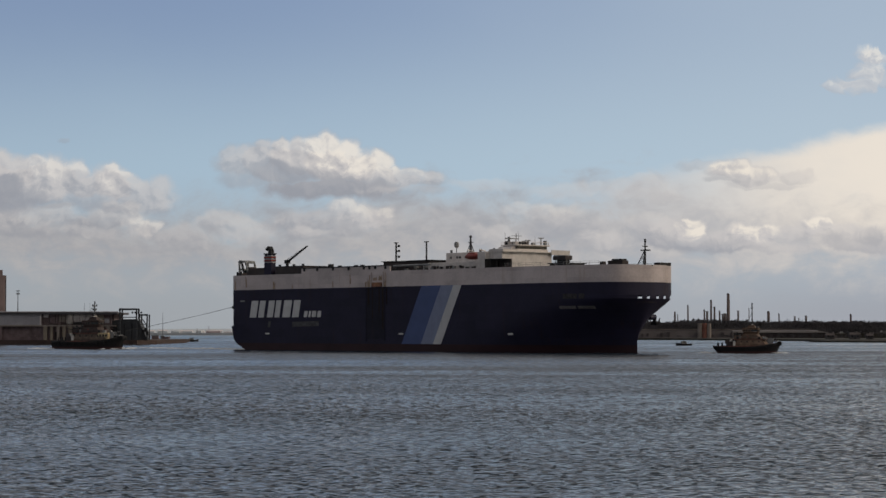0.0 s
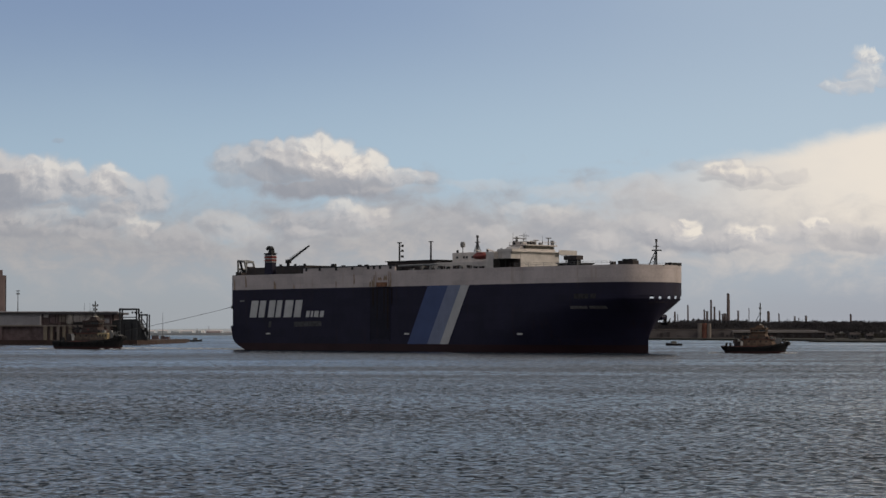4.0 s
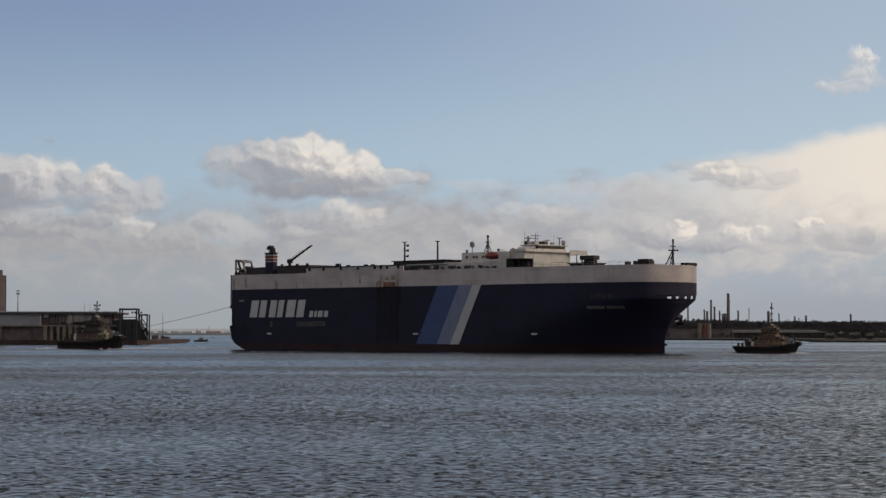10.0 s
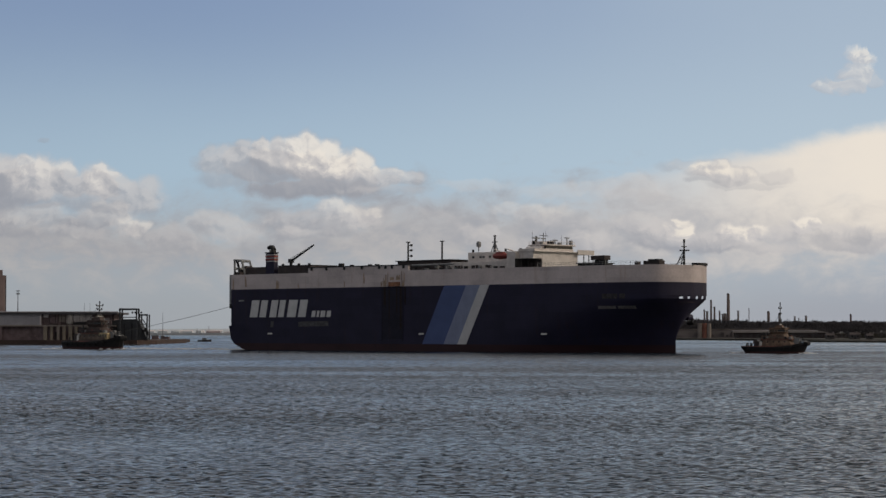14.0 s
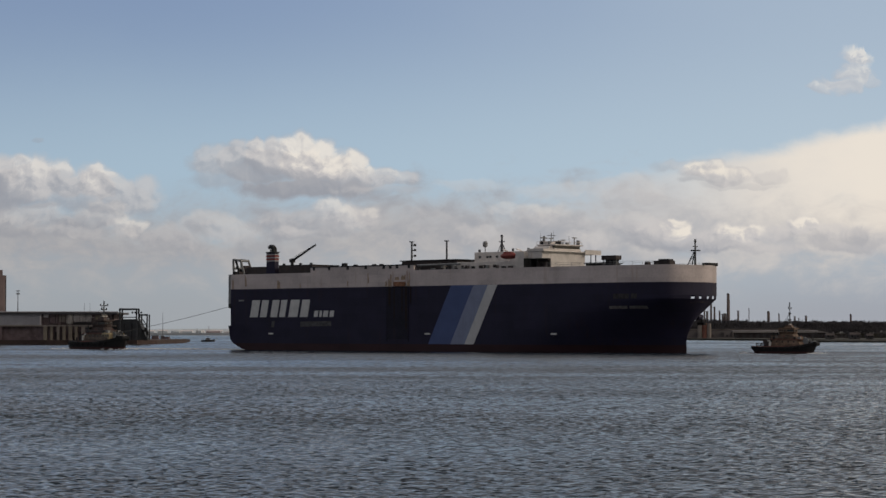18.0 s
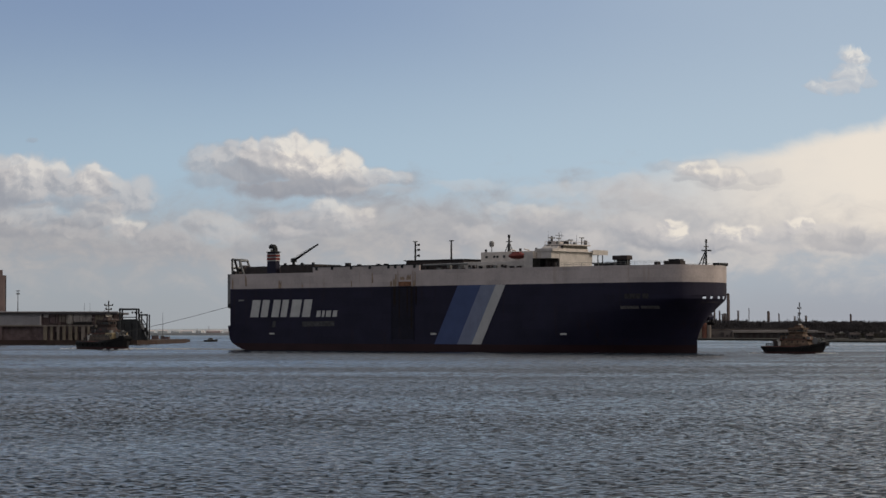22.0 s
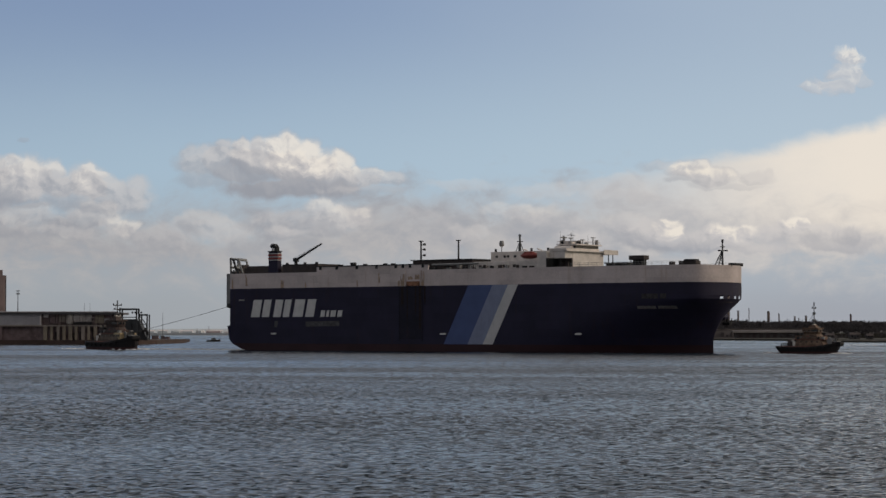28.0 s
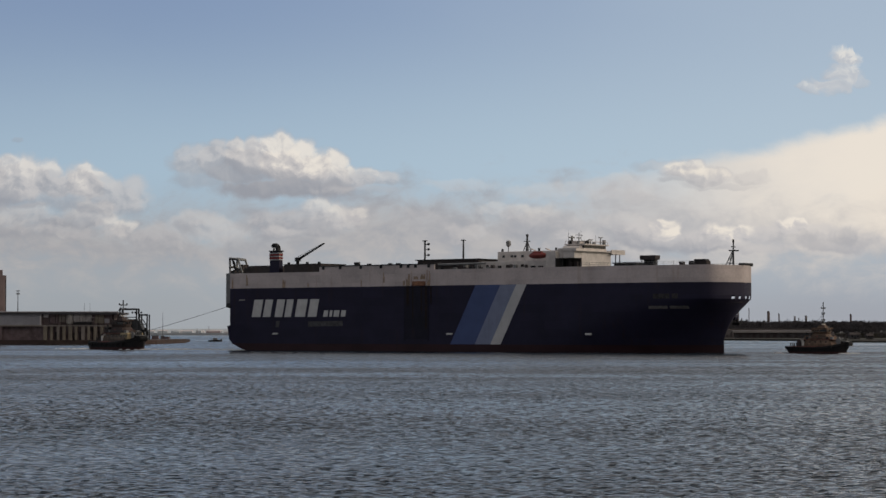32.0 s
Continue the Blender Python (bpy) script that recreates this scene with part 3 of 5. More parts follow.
RUST_WASH = paint("brown_rust_wash", (0.33, 0.245, 0.18), 0.8, stain=0.5, scale=0.9)
rng = random.Random(15)
for x0, x1, z0, z1 in ((-100.9, -99.3, 20.55, 24.4), (-102.0, -101.3, 20.55, 22.6), (-92.8, -91.7, 20.55, 23.2), (-92.0, -91.6, 22.0, 25.1), (-98.0, -96.2, 22.5, 23.6), (-95.4, -93.6, 22.5, 24.2)):
    n = 5
    edge = [(lerp(x0, x1, i / n) + rng.uniform(-0.1, 0.1), z1 - rng.uniform(0, 0.6) * (z1 - z0)) for i in range(n, -1, -1)]
    part("rust_streak", on_side([(x0, z0), (x1, z0)] + edge, 0.03), RUST_WASH, hood)
for x0, x1, z0, z1 in ((-150.2, -148.9, 20.55, 23.6), (-165.4, -164.6, 21.4, 25.2), (-171.6, -170.9, 20.55, 24.8), (-139.8, -139.3, 20.55, 22.4), (-118.4, -118.0, 20.55, 23.0), (-109.6, -109.1, 21.6, 25.2)):
    edge = [(lerp(x0, x1, i / 4) + rng.uniform(-0.1, 0.1), z1 - rng.uniform(0, 0.6) * (z1 - z0)) for i in range(4, -1, -1)]
    part("rust_streak", on_side([(x0, z0), (x1, z0)] + edge, 0.03), RUST_WASH, ship, "thin brown rust streak on the cream band")
RUN_OFF = paint("dark_brown_run_off", (0.022, 0.014, 0.013), 0.85, stain=0.5, scale=0.8)
for x0, x1, z0, z1 in ((-93.6, -92.9, 6.0, 20.3), (-95.2, -94.7, 11.5, 20.3), (-98.4, -98.0, 9.0, 20.3), (-100.6, -99.7, 13.0, 20.3), (-91.6, -91.2, 14.5, 20.4)):
    foot = [(lerp(x0, x1, i / 3), z0 + rng.uniform(0, 2.4)) for i in range(4)]
    part("rust_streak", on_side(foot + [(x1, z1), (x0, z1)], 0.13), RUN_OFF, ramp, "dark brown rust running down")
# anchor in its pocket
anchor = part("anchor", rod((0.9, 22.9, 10.9), (0.7, 22.9, 8.9), 0.32), BLACK, ship, "black stockless anchor at the bow")
part("anchor_crown", box(-0.5, 1.9, 22.3, 23.5, 8.4, 9.2, 0.15), BLACK, anchor)
for x in (-0.5, 1.6):
    part("anchor_fluke", rod((x + 0.2, 22.9, 8.8), (x + 0.4, 23.6, 10.4), 0.36, 0.1, 6), BLACK, anchor)
part("anchor_bolster", rod((0.6, 20.6, 10.6), (0.8, 22.8, 10.8), 0.9, 0.7, 10), NAVY, anchor)
# stern: folded ramp and its gantry, mooring gear
sramp = part("stern_ramp", loft([[(-173.2, 4.6, 9.6), (-173.2, 14.5, 9.6), (-174.6, 14.5, 9.6), (-174.6, 4.6, 9.6)],
                                 [(-173.4, 3.6, 18.0), (-173.4, 14.5, 18.0), (-175.9, 14.5, 18.0), (-175.9, 3.6, 18.0)],
                                 [(-173.4, 3.8, 26.5), (-173.4, 14.0, 26.5), (-175.4, 14.0, 26.5), (-175.4, 3.8, 26.5)]]), DARK, ship, "dark folded stern ramp")
for y in (3.2, 14.3):
    part("ramp_girder", box(-176.9, -173.2, y, y + 0.4, 15.8, 25.6, 0.1), STEEL, sramp, "grey steel ramp girder")
    part("ramp_hinge", box(-176.6, -173.2, y - 0.3, y + 0.7, 14.4, 15.8, 0.15), BLACK, sramp)
sg = part("ramp_gantry", pipe([(-178.4, 7.0, 25.0), (-178.6, 7.0, 30.7), (-175.0, 7.0, 30.3), (-173.0, 7.0, 25.4)], 0.36), STEEL, ship, "weathered grey ramp gantry at the stern")
part("gantry_leg", pipe([(-178.4, 10.6, 25.0), (-178.6, 10.6, 30.7), (-175.0, 10.6, 30.3), (-173.0, 10.6, 25.4)], 0.36), STEEL, sg)
for x, z in ((-178.6, 30.6), (-175.0, 30.2), (-178.5, 27.8)):
    part("gantry_beam", rod((x, 6.8, z), (x, 10.8, z), 0.38), STEEL, sg)
part("gantry_platform", box(-179.4, -173.0, 6.6, 11.0, 25.2, 25.7), STEEL, sg)
part("gantry_cab", box(-174.9, -173.2, 7.3, 10.3, 25.6, 28.6, 0.15), DARK, sg)
for x, y, h in ((-171.0, 2.2, 1.6), (-170.2, 5.0, 2.2), (-169.6, 1.0, 1.1), (-172.0, 1.4, 1.3), (-176.4, 8.2, 1.5)):
    part("mooring_gear", rod((x, y, 25.3), (x, y, 25.4 + h), 0.4, 0.3, 8), BLACK, sg)
part("gantry_winch", rod((-175.6, 7.4, 26.6), (-175.6, 10.2, 26.6), 0.9, 0.9, 12), BLACK, sg)
part("gantry_brace", pipe([(-177.4, 7.0, 30.5), (-175.6, 7.0, 26.0)], 0.4), BLACK, sg)
part("fairlead", box(-172.9, -171.9, -0.25, 0.6, 14.2, 15.2, 0.1), BLACK, ship)
part("fairlead", box(-168.3, -165.9, -0.12, 0.05, 16.5, 17.0), STEEL, ship)

# funnel with coloured bands and bent exhaust pipes
funnel = part("funnel", loft([[(-156.4, 1.0, DECK - 0.1), (-152.4, 1.0, DECK - 0.1), (-152.4, 2.9, DECK - 0.1), (-156.4, 2.9, DECK - 0.1)],
                              [(-156.3, 1.1, 32.3), (-152.5, 1.1, 32.3), (-152.5, 2.8, 32.3), (-156.3, 2.8, 32.3)]]), NAVY, ship, "dark blue funnel with red and white bands")
for z, mat in ((29.5, STRIPE_WHITE), (29.95, RED), (30.55, STRIPE_WHITE), (31.0, RED), (31.6, STRIPE_WHITE)):
    part("funnel_band", box(-156.46, -152.34, 0.94, 2.96, z, z + (0.24 if mat is STRIPE_WHITE else 0.45)), mat, funnel)
part("funnel_top", box(-156.6, -152.2, 0.8, 3.1, 32.25, 32.6, 0.1), BLACK, funnel)
for y in (1.6, 2.4):
    part("exhaust_pipe", pipe([(-153.6, y, 32.5), (-153.7, y, 33.6), (-154.2, y, 34.3), (-155.0, y, 34.45), (-155.7, y, 33.9)], 0.58, 10), BLACK, funnel)
part("exhaust_pipe", pipe([(-155.9, 2.6, 32.5), (-155.9, 2.6, 33.4)], 0.35), STEEL, funnel)


def deckhouse(name, x0, x1, y0, y1, z1, mat, label="", z0=DECK - 0.08, bevel=0.12):
    return part(name, box(x0, x1, y0, y1, z0, z1, bevel), mat, ship, label)


house = deckhouse("aft_deckhouse", -167.6, -157.0, 2.8, 16.0, 27.9, DARK, "dark brown deckhouse by the funnel")
deckhouse("aft_vent", -168.9, -167.9, 3.2, 4.6, 27.2, DARK)
casing = deckhouse("engine_casing", -150.8, -135.6, 1.4, 14.0, 28.0, DARK, "dark brown engine casing on the deck")
part("casing_rail", box(-151.0, -135.4, 1.3, 14.1, 28.0, 28.12), BLACK, casing)
for x in (-149.5, -141.9, -137.0):
    part("casing_vent", rod((x, 2.4, 27.9), (x, 2.4, 28.7), 0.4, 0.5, 10), BLACK, casing)
crane = part("deck_crane", rod((-146.3, 3.0, 27.9), (-146.3, 3.0, 30.3), 0.55, 0.45, 10), BLACK, ship, "black provision crane with a raised jib")
part("crane_jib", rod((-146.4, 3.0, 29.5), (-135.4, 3.0, 34.5), 0.42, 0.22, 6), BLACK, crane)
part("crane_cab", box(-147.0, -145.6, 2.3, 3.8, 29.0, 30.2, 0.1), BLACK, crane)
part("crane_wire", rod((-146.3, 3.0, 30.4), (-135.6, 3.0, 34.7), 0.06, 0.06, 5), BLACK, crane)

# long low screen along the deck's edge, with posts, hatches and a dark rail on it
screen = deckhouse("wind_screen", -135.4, -90.6, 0.5, 1.1, 27.0, CREAM, "long cream screen along the deck edge", bevel=0.0)
part("screen_rail", box(-135.6, -90.4, 0.35, 1.3, 27.0, 27.3), BLACK, screen)
for x in (-134.2, -127.4, -119.2, -111.3, -103.6, -100.8, -98.0, -93.0):
    part("screen_post", box(x, x + 0.9, 0.32, 0.52, 26.1, 27.0), BLACK, screen)
part("screen_hatch", box(-121.6, -119.8, 0.6, 1.6, 27.3, 28.2, 0.1), BLACK, screen)
for x in (-126.8, -116.5, -108.4, -105.2):
    part("screen_hatch", box(x, x + 1.3, 0.6, 1.4, 27.28, 27.65, 0.06), BLACK, screen)

mid = deckhouse("mid_deckhouse", -102.0, -79.0, 7.5, 24.0, 28.5, DARK, "low dark deckhouse amidships")
part("deckhouse_roof", box(-102.6, -78.6, 7.0, 24.4, 28.5, 28.75), BLACK, mid)
part("pipe_rack", pipe([(-89.6, 1.2, 26.9), (-72.0, 1.2, 27.0)], 0.3), STEEL, mid)
for x in (-88.6, -84.0, -80.4, -76.0):
    part("deck_vent", rod((x, 2.6, DECK - 0.1), (x, 2.6, 26.9), 0.75, 0.75, 10), BLACK if x < -82 else STEEL, ship)
part("side_cargo_box", box(-89.2, -80.0, 2.0, 4.2, DECK - 0.1, 26.6, 0.1), DARK, ship)

# light masts
for x, y, top, arms in ((-104.6, 15.0, 34.9, (33.8, 32.2, 30.4)), (-90.0, 15.2, 34.8, ())):
    mast = part("light_mast", rod((x, y, DECK - 0.1), (x, y, top), 0.34, 0.26), MAST_GREY, ship, "dark grey deck mast")
    for z in arms:
        part("mast_arm", rod((x, y, z), (x + 1.3, y, z + 0.05), 0.12), MAST_GREY, mast)
        part("mast_lamp", box(x + 1.1, x + 1.7, y - 0.3, y + 0.3, z - 0.25, z + 0.45, 0.05), BLACK, mast)
    part("mast_cap", box(x - 0.7, x + 0.7, y - 0.4, y + 0.4, top - 0.1, top + 0.2, 0.05), MAST_GREY, mast)

# accommodation, lifeboat, bridge
aft = deckhouse("accommodation_block", -72.0, -46.0, 7.5, 24.7, 30.6, WHITE, "off-white accommodation block")
for x in (-70.2, -67.2, -66.0, -63.4, -49.8):
    part("cabin_window", box(x, x + 0.85, 7.42, 7.6, 28.8, 29.45), GLASS, aft)
for x in (-71.2, -58.0, -52.0):
    part("roof_vent", rod((x, 9.0, 30.5), (x, 9.0, 31.5), 0.35, 0.35, 8), BLACK, aft)
lower = deckhouse("boat_deck_house", -74.5, -47.0, 2.2, 7.4, 27.5, WHITE, "off-white house below the lifeboat")
for x in (-72.6, -70.4, -64.0, -60.0):
    part("house_opening", box(x, x + 1.0, 2.12, 2.3, 25.7, 26.6), DARK, lower)


def hull_shape(length, beam, height, m=9, k=10):
    rings = []
    for i in range(m):
        u = -1 + 2 * i / (m - 1)
        w = max(0.04, (1 - abs(u) ** 2.6)) ** 0.6
        rings.append([(u * length / 2, math.cos(2 * math.pi * j / k) * beam / 2 * w, math.sin(2 * math.pi * j / k) * height / 2 * w) for j in range(k)])
    return rings


boat = part("lifeboat", loft([[(x - 54.0, y + 2.2, z + 29.0) for x, y, z in r] for r in hull_shape(6.4, 2.6, 2.0)]), ORANGE, ship, "enclosed orange-red lifeboat in its davits", True)
part("lifeboat_cabin", box(-55.6, -52.6, 1.5, 2.9, 29.5, 30.2, 0.25), ORANGE, boat)
for x in (-56.6, -51.4):
    part("davit", pipe([(x, 5.2, 26.5), (x, 4.8, 30.6), (x, 2.4, 31.0)], 0.18), WHITE, boat)

# gear along the deck's edge below the boat
rng = random.Random(31)
for i in range(16):
    x = -88.0 + i * 2.7 + rng.uniform(-0.9, 0.9)
    w, h = rng.uniform(0.3, 0.8), rng.uniform(0.4, 1.1)
    if x < -50:
        part("deck_locker", box(x - w, x + w, 0.6, 1.5, DECK - 0.1, DECK + h, 0.06), (BLACK, DARK, STEEL, DARK)[i % 4], ship)
part("boat_deck_rail", pipe([(-74.5, 0.5, DECK), (-74.5, 0.5, 26.5), (-50.6, 0.5, 26.5), (-50.6, 0.5, DECK)], 0.05, 6), WHITE, ship)
for x in (-71.5, -68.5, -65.5, -62.5, -59.5, -56.5, -53.5):
    part("rail_post", rod((x, 0.5, DECK - 0.05), (x, 0.5, 26.5), 0.05, 0.05, 6), WHITE, ship)

radar = part("radar_post", rod((-69.3, 9.4, 30.5), (-69.3, 9.4, 32.4), 0.12), MAST_GREY, ship, "satellite dome on a thin post")
part("dome", loft([[(-69.3 + 0.75 * math.cos(a) * s, 9.4 + 0.75 * math.sin(a) * s, z) for a in [i * math.pi / 5 for i in range(10)]] for z, s in ((32.2, 0.6), (32.7, 1.0), (33.5, 1.0), (34.0, 0.6))]), STEEL, radar)
mm = part("main_mast", rod((-62.0, 8.6, 30.5), (-62.0, 8.6, 35.0), 0.5, 0.25), MAST_GREY, ship, "lattice signal mast with cross yard")
for a, b, r in (((-63.0, 8.0, 30.5), (-62.1, 8.6, 33.5), 0.12), ((-61.0, 9.2, 30.5), (-61.9, 8.6, 33.5), 0.12), ((-63.1, 8.6, 33.6), (-60.9, 8.6, 33.6), 0.13), ((-62.0, 8.6, 35.0), (-62.0, 8.6, 35.7), 0.4)):
    part("mast_strut", rod(a, b, r), MAST_GREY, mm)

block = part("bridge_front", box(-55.0, -41.5, 6.6, 23.0, DECK - 0.08, 30.3, 0.1), WHITE, ship, "plain off-white front of the bridge house")
part("bridge_side", box(-50.4, -47.0, 0.9, 6.5, DECK - 0.05, 30.05, 0.05), WHITE, block)
# shade of the open recess is put in as dark plates
part("recess_shade", box(-46.98, -41.6, 6.2, 6.58, DECK - 0.05, 28.1), DARK, block, "dark plate for the shade in the recess under the bridge wing")
part("recess_wall", box(-46.98, -46.8, 0.6, 6.2, DECK - 0.05, 28.1), BLACK, block)
for x in (-45.2, -43.4):
    part("recess_locker", box(x, x + 1.1, 5.2, 6.2, DECK - 0.05, 27.0, 0.08), DARK, block)
for x in (-44.6, -42.0):
    part("wing_stanchion", rod((x, 0.8, DECK - 0.05), (x, 0.8, 28.15), 0.09), BLACK, block)
bridge = part("bridge_deck", box(-47.4, -40.8, 2.4, 29.8, 30.1, 30.4, 0.06), WHITE, ship, "off-white bridge deck with open wings")
part("wing_screen", box(-47.2, -41.2, 2.4, 2.6, 30.4, 30.95), WHITE, bridge)
part("wing_screen", box(-47.2, -41.2, 29.6, 29.8, 29.7, 31.0), WHITE, bridge)
part("wing_screen", box(-41.2, -41.0, 2.4, 8.0, 30.4, 30.95), WHITE, bridge)
part("wing_screen", box(-40.78, -40.6, 22.0, 29.8, 29.6, 31.0), WHITE, bridge)
part("wing_soffit", box(-47.0, -41.6, 2.6, 6.6, 28.1, 30.1), WHITE, bridge)
for y in (26.4, 28.8):
    part("wing_post", rod((-41.9, y, DECK - 0.1), (-41.9, y, 30.1), 0.16), MAST_GREY, bridge)
wheel = part("wheelhouse", box(-49.0, -42.6, 9.6, 22.4, 30.4, 31.2, 0.08), WHITE, ship, "off-white wheelhouse with a band of dark windows")
part("wheelhouse_roof", box(-49.2, -42.0, 9.2, 22.8, 32.1, 32.45, 0.08), WHITE, wheel)
for i in range(10):
    y = 9.9 + i * 1.24
    part("window", box(-42.9, -42.75, y, y + 1.05, 31.2, 32.1), GLASS, wheel)
for i in range(5):
    x = -48.8 + i * 1.22
    part("window", box(x, x + 1.05, 9.75, 9.9, 31.2, 32.1), GLASS, wheel)
part("wheelhouse_core", box(-48.8, -43.0, 10.0, 22.2, 31.1, 32.2), WHITE, wheel)
for y in (9.4, 22.4):
    part("monkey_island_rail", pipe([(-49.0, y, 32.4), (-49.0, y, 33.3), (-42.3, y, 33.3), (-42.3, y, 32.4)], 0.06, 6), WHITE, wheel)
part("monkey_island_rail", pipe([(-42.3, 9.4, 33.3), (-42.3, 22.4, 33.3)], 0.06, 6), WHITE, wheel)
part("bridge_shoulder", loft([[(-49.2, 6.6, 30.4), (-43.0, 6.6, 30.4), (-43.0, 9.6, 30.4), (-49.2, 9.6, 30.4)], [(-49.0, 8.6, 31.9), (-43.4, 8.6, 31.9), (-43.4, 9.6, 31.9), (-49.0, 9.6, 31.9)]]), WHITE, wheel)
rm = part("radar_mast", rod((-48.0, 11.4, 32.4), (-48.0, 11.4, 35.0), 0.45, 0.3), STEEL, ship, "radar mast with scanner and whip aerials")
part("scanner", box(-48.2, -47.8, 9.9, 12.9, 34.3, 34.65, 0.06), STEEL, rm)
part("radar_house", box(-48.6, -45.6, 10.0, 14.0, 32.4, 33.3, 0.1), WHITE, rm)
for x, y, z in ((-46.4, 12.8, 34.2), (-44.0, 15.5, 33.7), (-43.6, 20.5, 34.5)):
    part("scanner_post", rod((x, y, 32.4), (x, y, z), 0.2, 0.16), STEEL, rm)
    part("scanner", box(x - 0.2, x + 0.2, y - 1.0, y + 1.0, z, z + 0.28, 0.05), STEEL, rm)
for x, y, w, h, mat in ((-47.6, 10.3, 0.5, 1.2, BLACK), (-45.2, 10.6, 0.4, 0.9, STEEL), (-46.8, 15.4, 0.6, 1.1, STEEL), (-43.4, 13.0, 0.35, 1.2, BLACK), (-43.2, 21.8, 0.4, 1.5, STEEL), (-48.2, 18.6, 0.7, 1.4, DARK), (-43.0, 11.2, 0.3, 1.0, BLACK)):
    part("roof_locker", box(x - w, x + w, y - w, y + w, 32.4, 32.4 + h, 0.06), mat, rm)
part("signal_yard", rod((-46.4, 11.0, 35.2), (-46.4, 15.0, 35.2), 0.08), MAST_GREY, rm)
part("signal_pole", rod((-46.4, 12.9, 34.2), (-46.4, 12.9, 36.0), 0.1), MAST_GREY, rm)
part("signal_lamp", box(-44.4, -43.6, 17.0, 18.0, 32.4, 33.2, 0.1), STEEL, rm)
for x, y, z in ((-48.4, 10.2, 36.4), (-46.0, 13.4, 36.6), (-44.0, 18.4, 35.4)):
    part("whip_aerial", rod((x, y, 32.4), (x, y, z), 0.07, 0.03, 5), MAST_GREY, rm)

# vents and mooring houses on the fore deck
table = part("vent_hood", box(-18.8, -13.7, 1.2, 4.0, 27.0, 28.25, 0.12), DARK, ship, "dark mushroom vent on legs")
for x in (-18.5, -14.0):
    part("vent_leg", rod((x, 2.0, DECK - 0.1), (x, 2.0, 27.05), 0.14), STEEL, table)
for x in (-17.6, -16.4, -15.2):
    part("vent_trunk", box(x, x + 0.9, 1.6, 3.6, DECK - 0.1, 27.05), BLACK, table)
deckhouse("deck_box", -37.4, -30.0, 18.0, 25.5, 26.7, BLACK, "low dark deck box")
part("box_lid", box(-37.8, -29.6, 17.6, 25.9, 26.7, 26.95), BLACK, ship)
deckhouse("vent_box", -14.0, -12.7, 15.4, 16.8, 26.8, DARK, "small dark vent box on the fore deck")
wide_box = deckhouse("vent_box", -10.8, -5.0, 15.4, 18.0, 26.95, DARK, "low dark vent box with a raised lid")
part("vent_lid", box(-9.0, -5.4, 15.2, 17.8, 26.95, 27.4, 0.12), BLACK, wide_box)
deckhouse("vent_box", 2.6, 4.9, 20.5, 25.2, 26.2, BLACK, "low dark vent box on the fore deck")
deckhouse("vent_box", -24.5, -21.5, 12.0, 14.0, 26.3, BLACK, "small dark vent on the fore deck")
for side in (-1, 1):
    xs = [-38 + 3.0 * i for i in range(13)]
    line = [(x, HALF + side * (half_breadth(x, 25.0) - 0.3)) for x in xs]
    for h in (0.55, 1.05):
        part("deck_rail", pipe([(x, y, DECK + h) for x, y in line], 0.04, 5), STEEL, ship)
    for x, y in line:
        part("rail_post", rod((x, y, DECK - 0.05), (x, y, DECK + 1.08), 0.045, 0.045, 5), STEEL, ship)
fm = part("fore_mast", rod((3.3, 16.1, DECK - 0.1), (3.3, 16.1, 32.2), 0.32, 0.2), MAST_GREY, ship, "lattice fore mast at the bow")
for a, b, r in (((1.4, 15.0, DECK), (3.1, 16.0, 29.4), 0.14), ((1.4, 17.2, DECK), (3.1, 16.2, 29.4), 0.14), ((2.2, 15.4, 29.6), (4.5, 17.0, 29.6), 0.2), ((1.9, 15.5, 27.4), (3.3, 16.1, 27.4), 0.1), ((1.9, 16.8, 27.4), (3.3, 16.1, 27.4), 0.1), ((3.3, 16.1, 31.9), (3.3, 16.1, 32.8), 0.32), ((3.3, 15.0, 30.7), (3.3, 17.2, 30.7), 0.14)):
    part("mast_strut", rod(a, b, r), MAST_GREY, fm)
for i in range(5):
    z = 25.8 + i * 0.75
    s0, s1 = 1.1 * (1 - (z - DECK) / 4.4), 1.1 * (1 - (z + 0.75 - DECK) / 4.4)
    part("mast_lattice", rod((1.4 + 1.7 * (z - DECK) / 4.4, 16.1 - s0, z), (1.4 + 1.7 * (z + 0.75 - DECK) / 4.4, 16.1 + s1, z + 0.75), 0.07, 0.07, 5), MAST_GREY, fm)
    part("mast_lattice", rod((1.4 + 1.7 * (z - DECK) / 4.4, 16.1 + s0, z), (3.3, 16.1, z + 0.75), 0.07, 0.07, 5), MAST_GREY, fm)


SHIP_SIZE = 1.07
for o in ship.children_recursive:
    o.data.transform(Matrix.Scale(SHIP_SIZE, 4))


# ---- tugs; x forward, origin amidships at the waterline ----
TUG_HULL = paint("black_tug_hull", (0.012, 0.0115, 0.013), 0.65, stain=0.3, scale=0.5, streak=0.5, dirt=(0.05, 0.02, 0.013))
TUG_RED = paint("dull_red_tug_boot", (0.045, 0.018, 0.018), 0.7, stain=0.3, scale=0.6)
TUG_BUFF = paint("buff_yellow_tug_paint", (0.135, 0.090, 0.065), 0.7, stain=0.6, scale=0.8, streak=0.8, dirt=(0.10, 0.055, 0.035))
TUG_WHITE = paint("off_white_tug_paint", (0.55, 0.52, 0.48), 0.5, stain=0.15, scale=0.6)
RUBBER = paint("black_rubber", (0.012, 0.012, 0.013), 0.85, stain=0.3, scale=1.5)
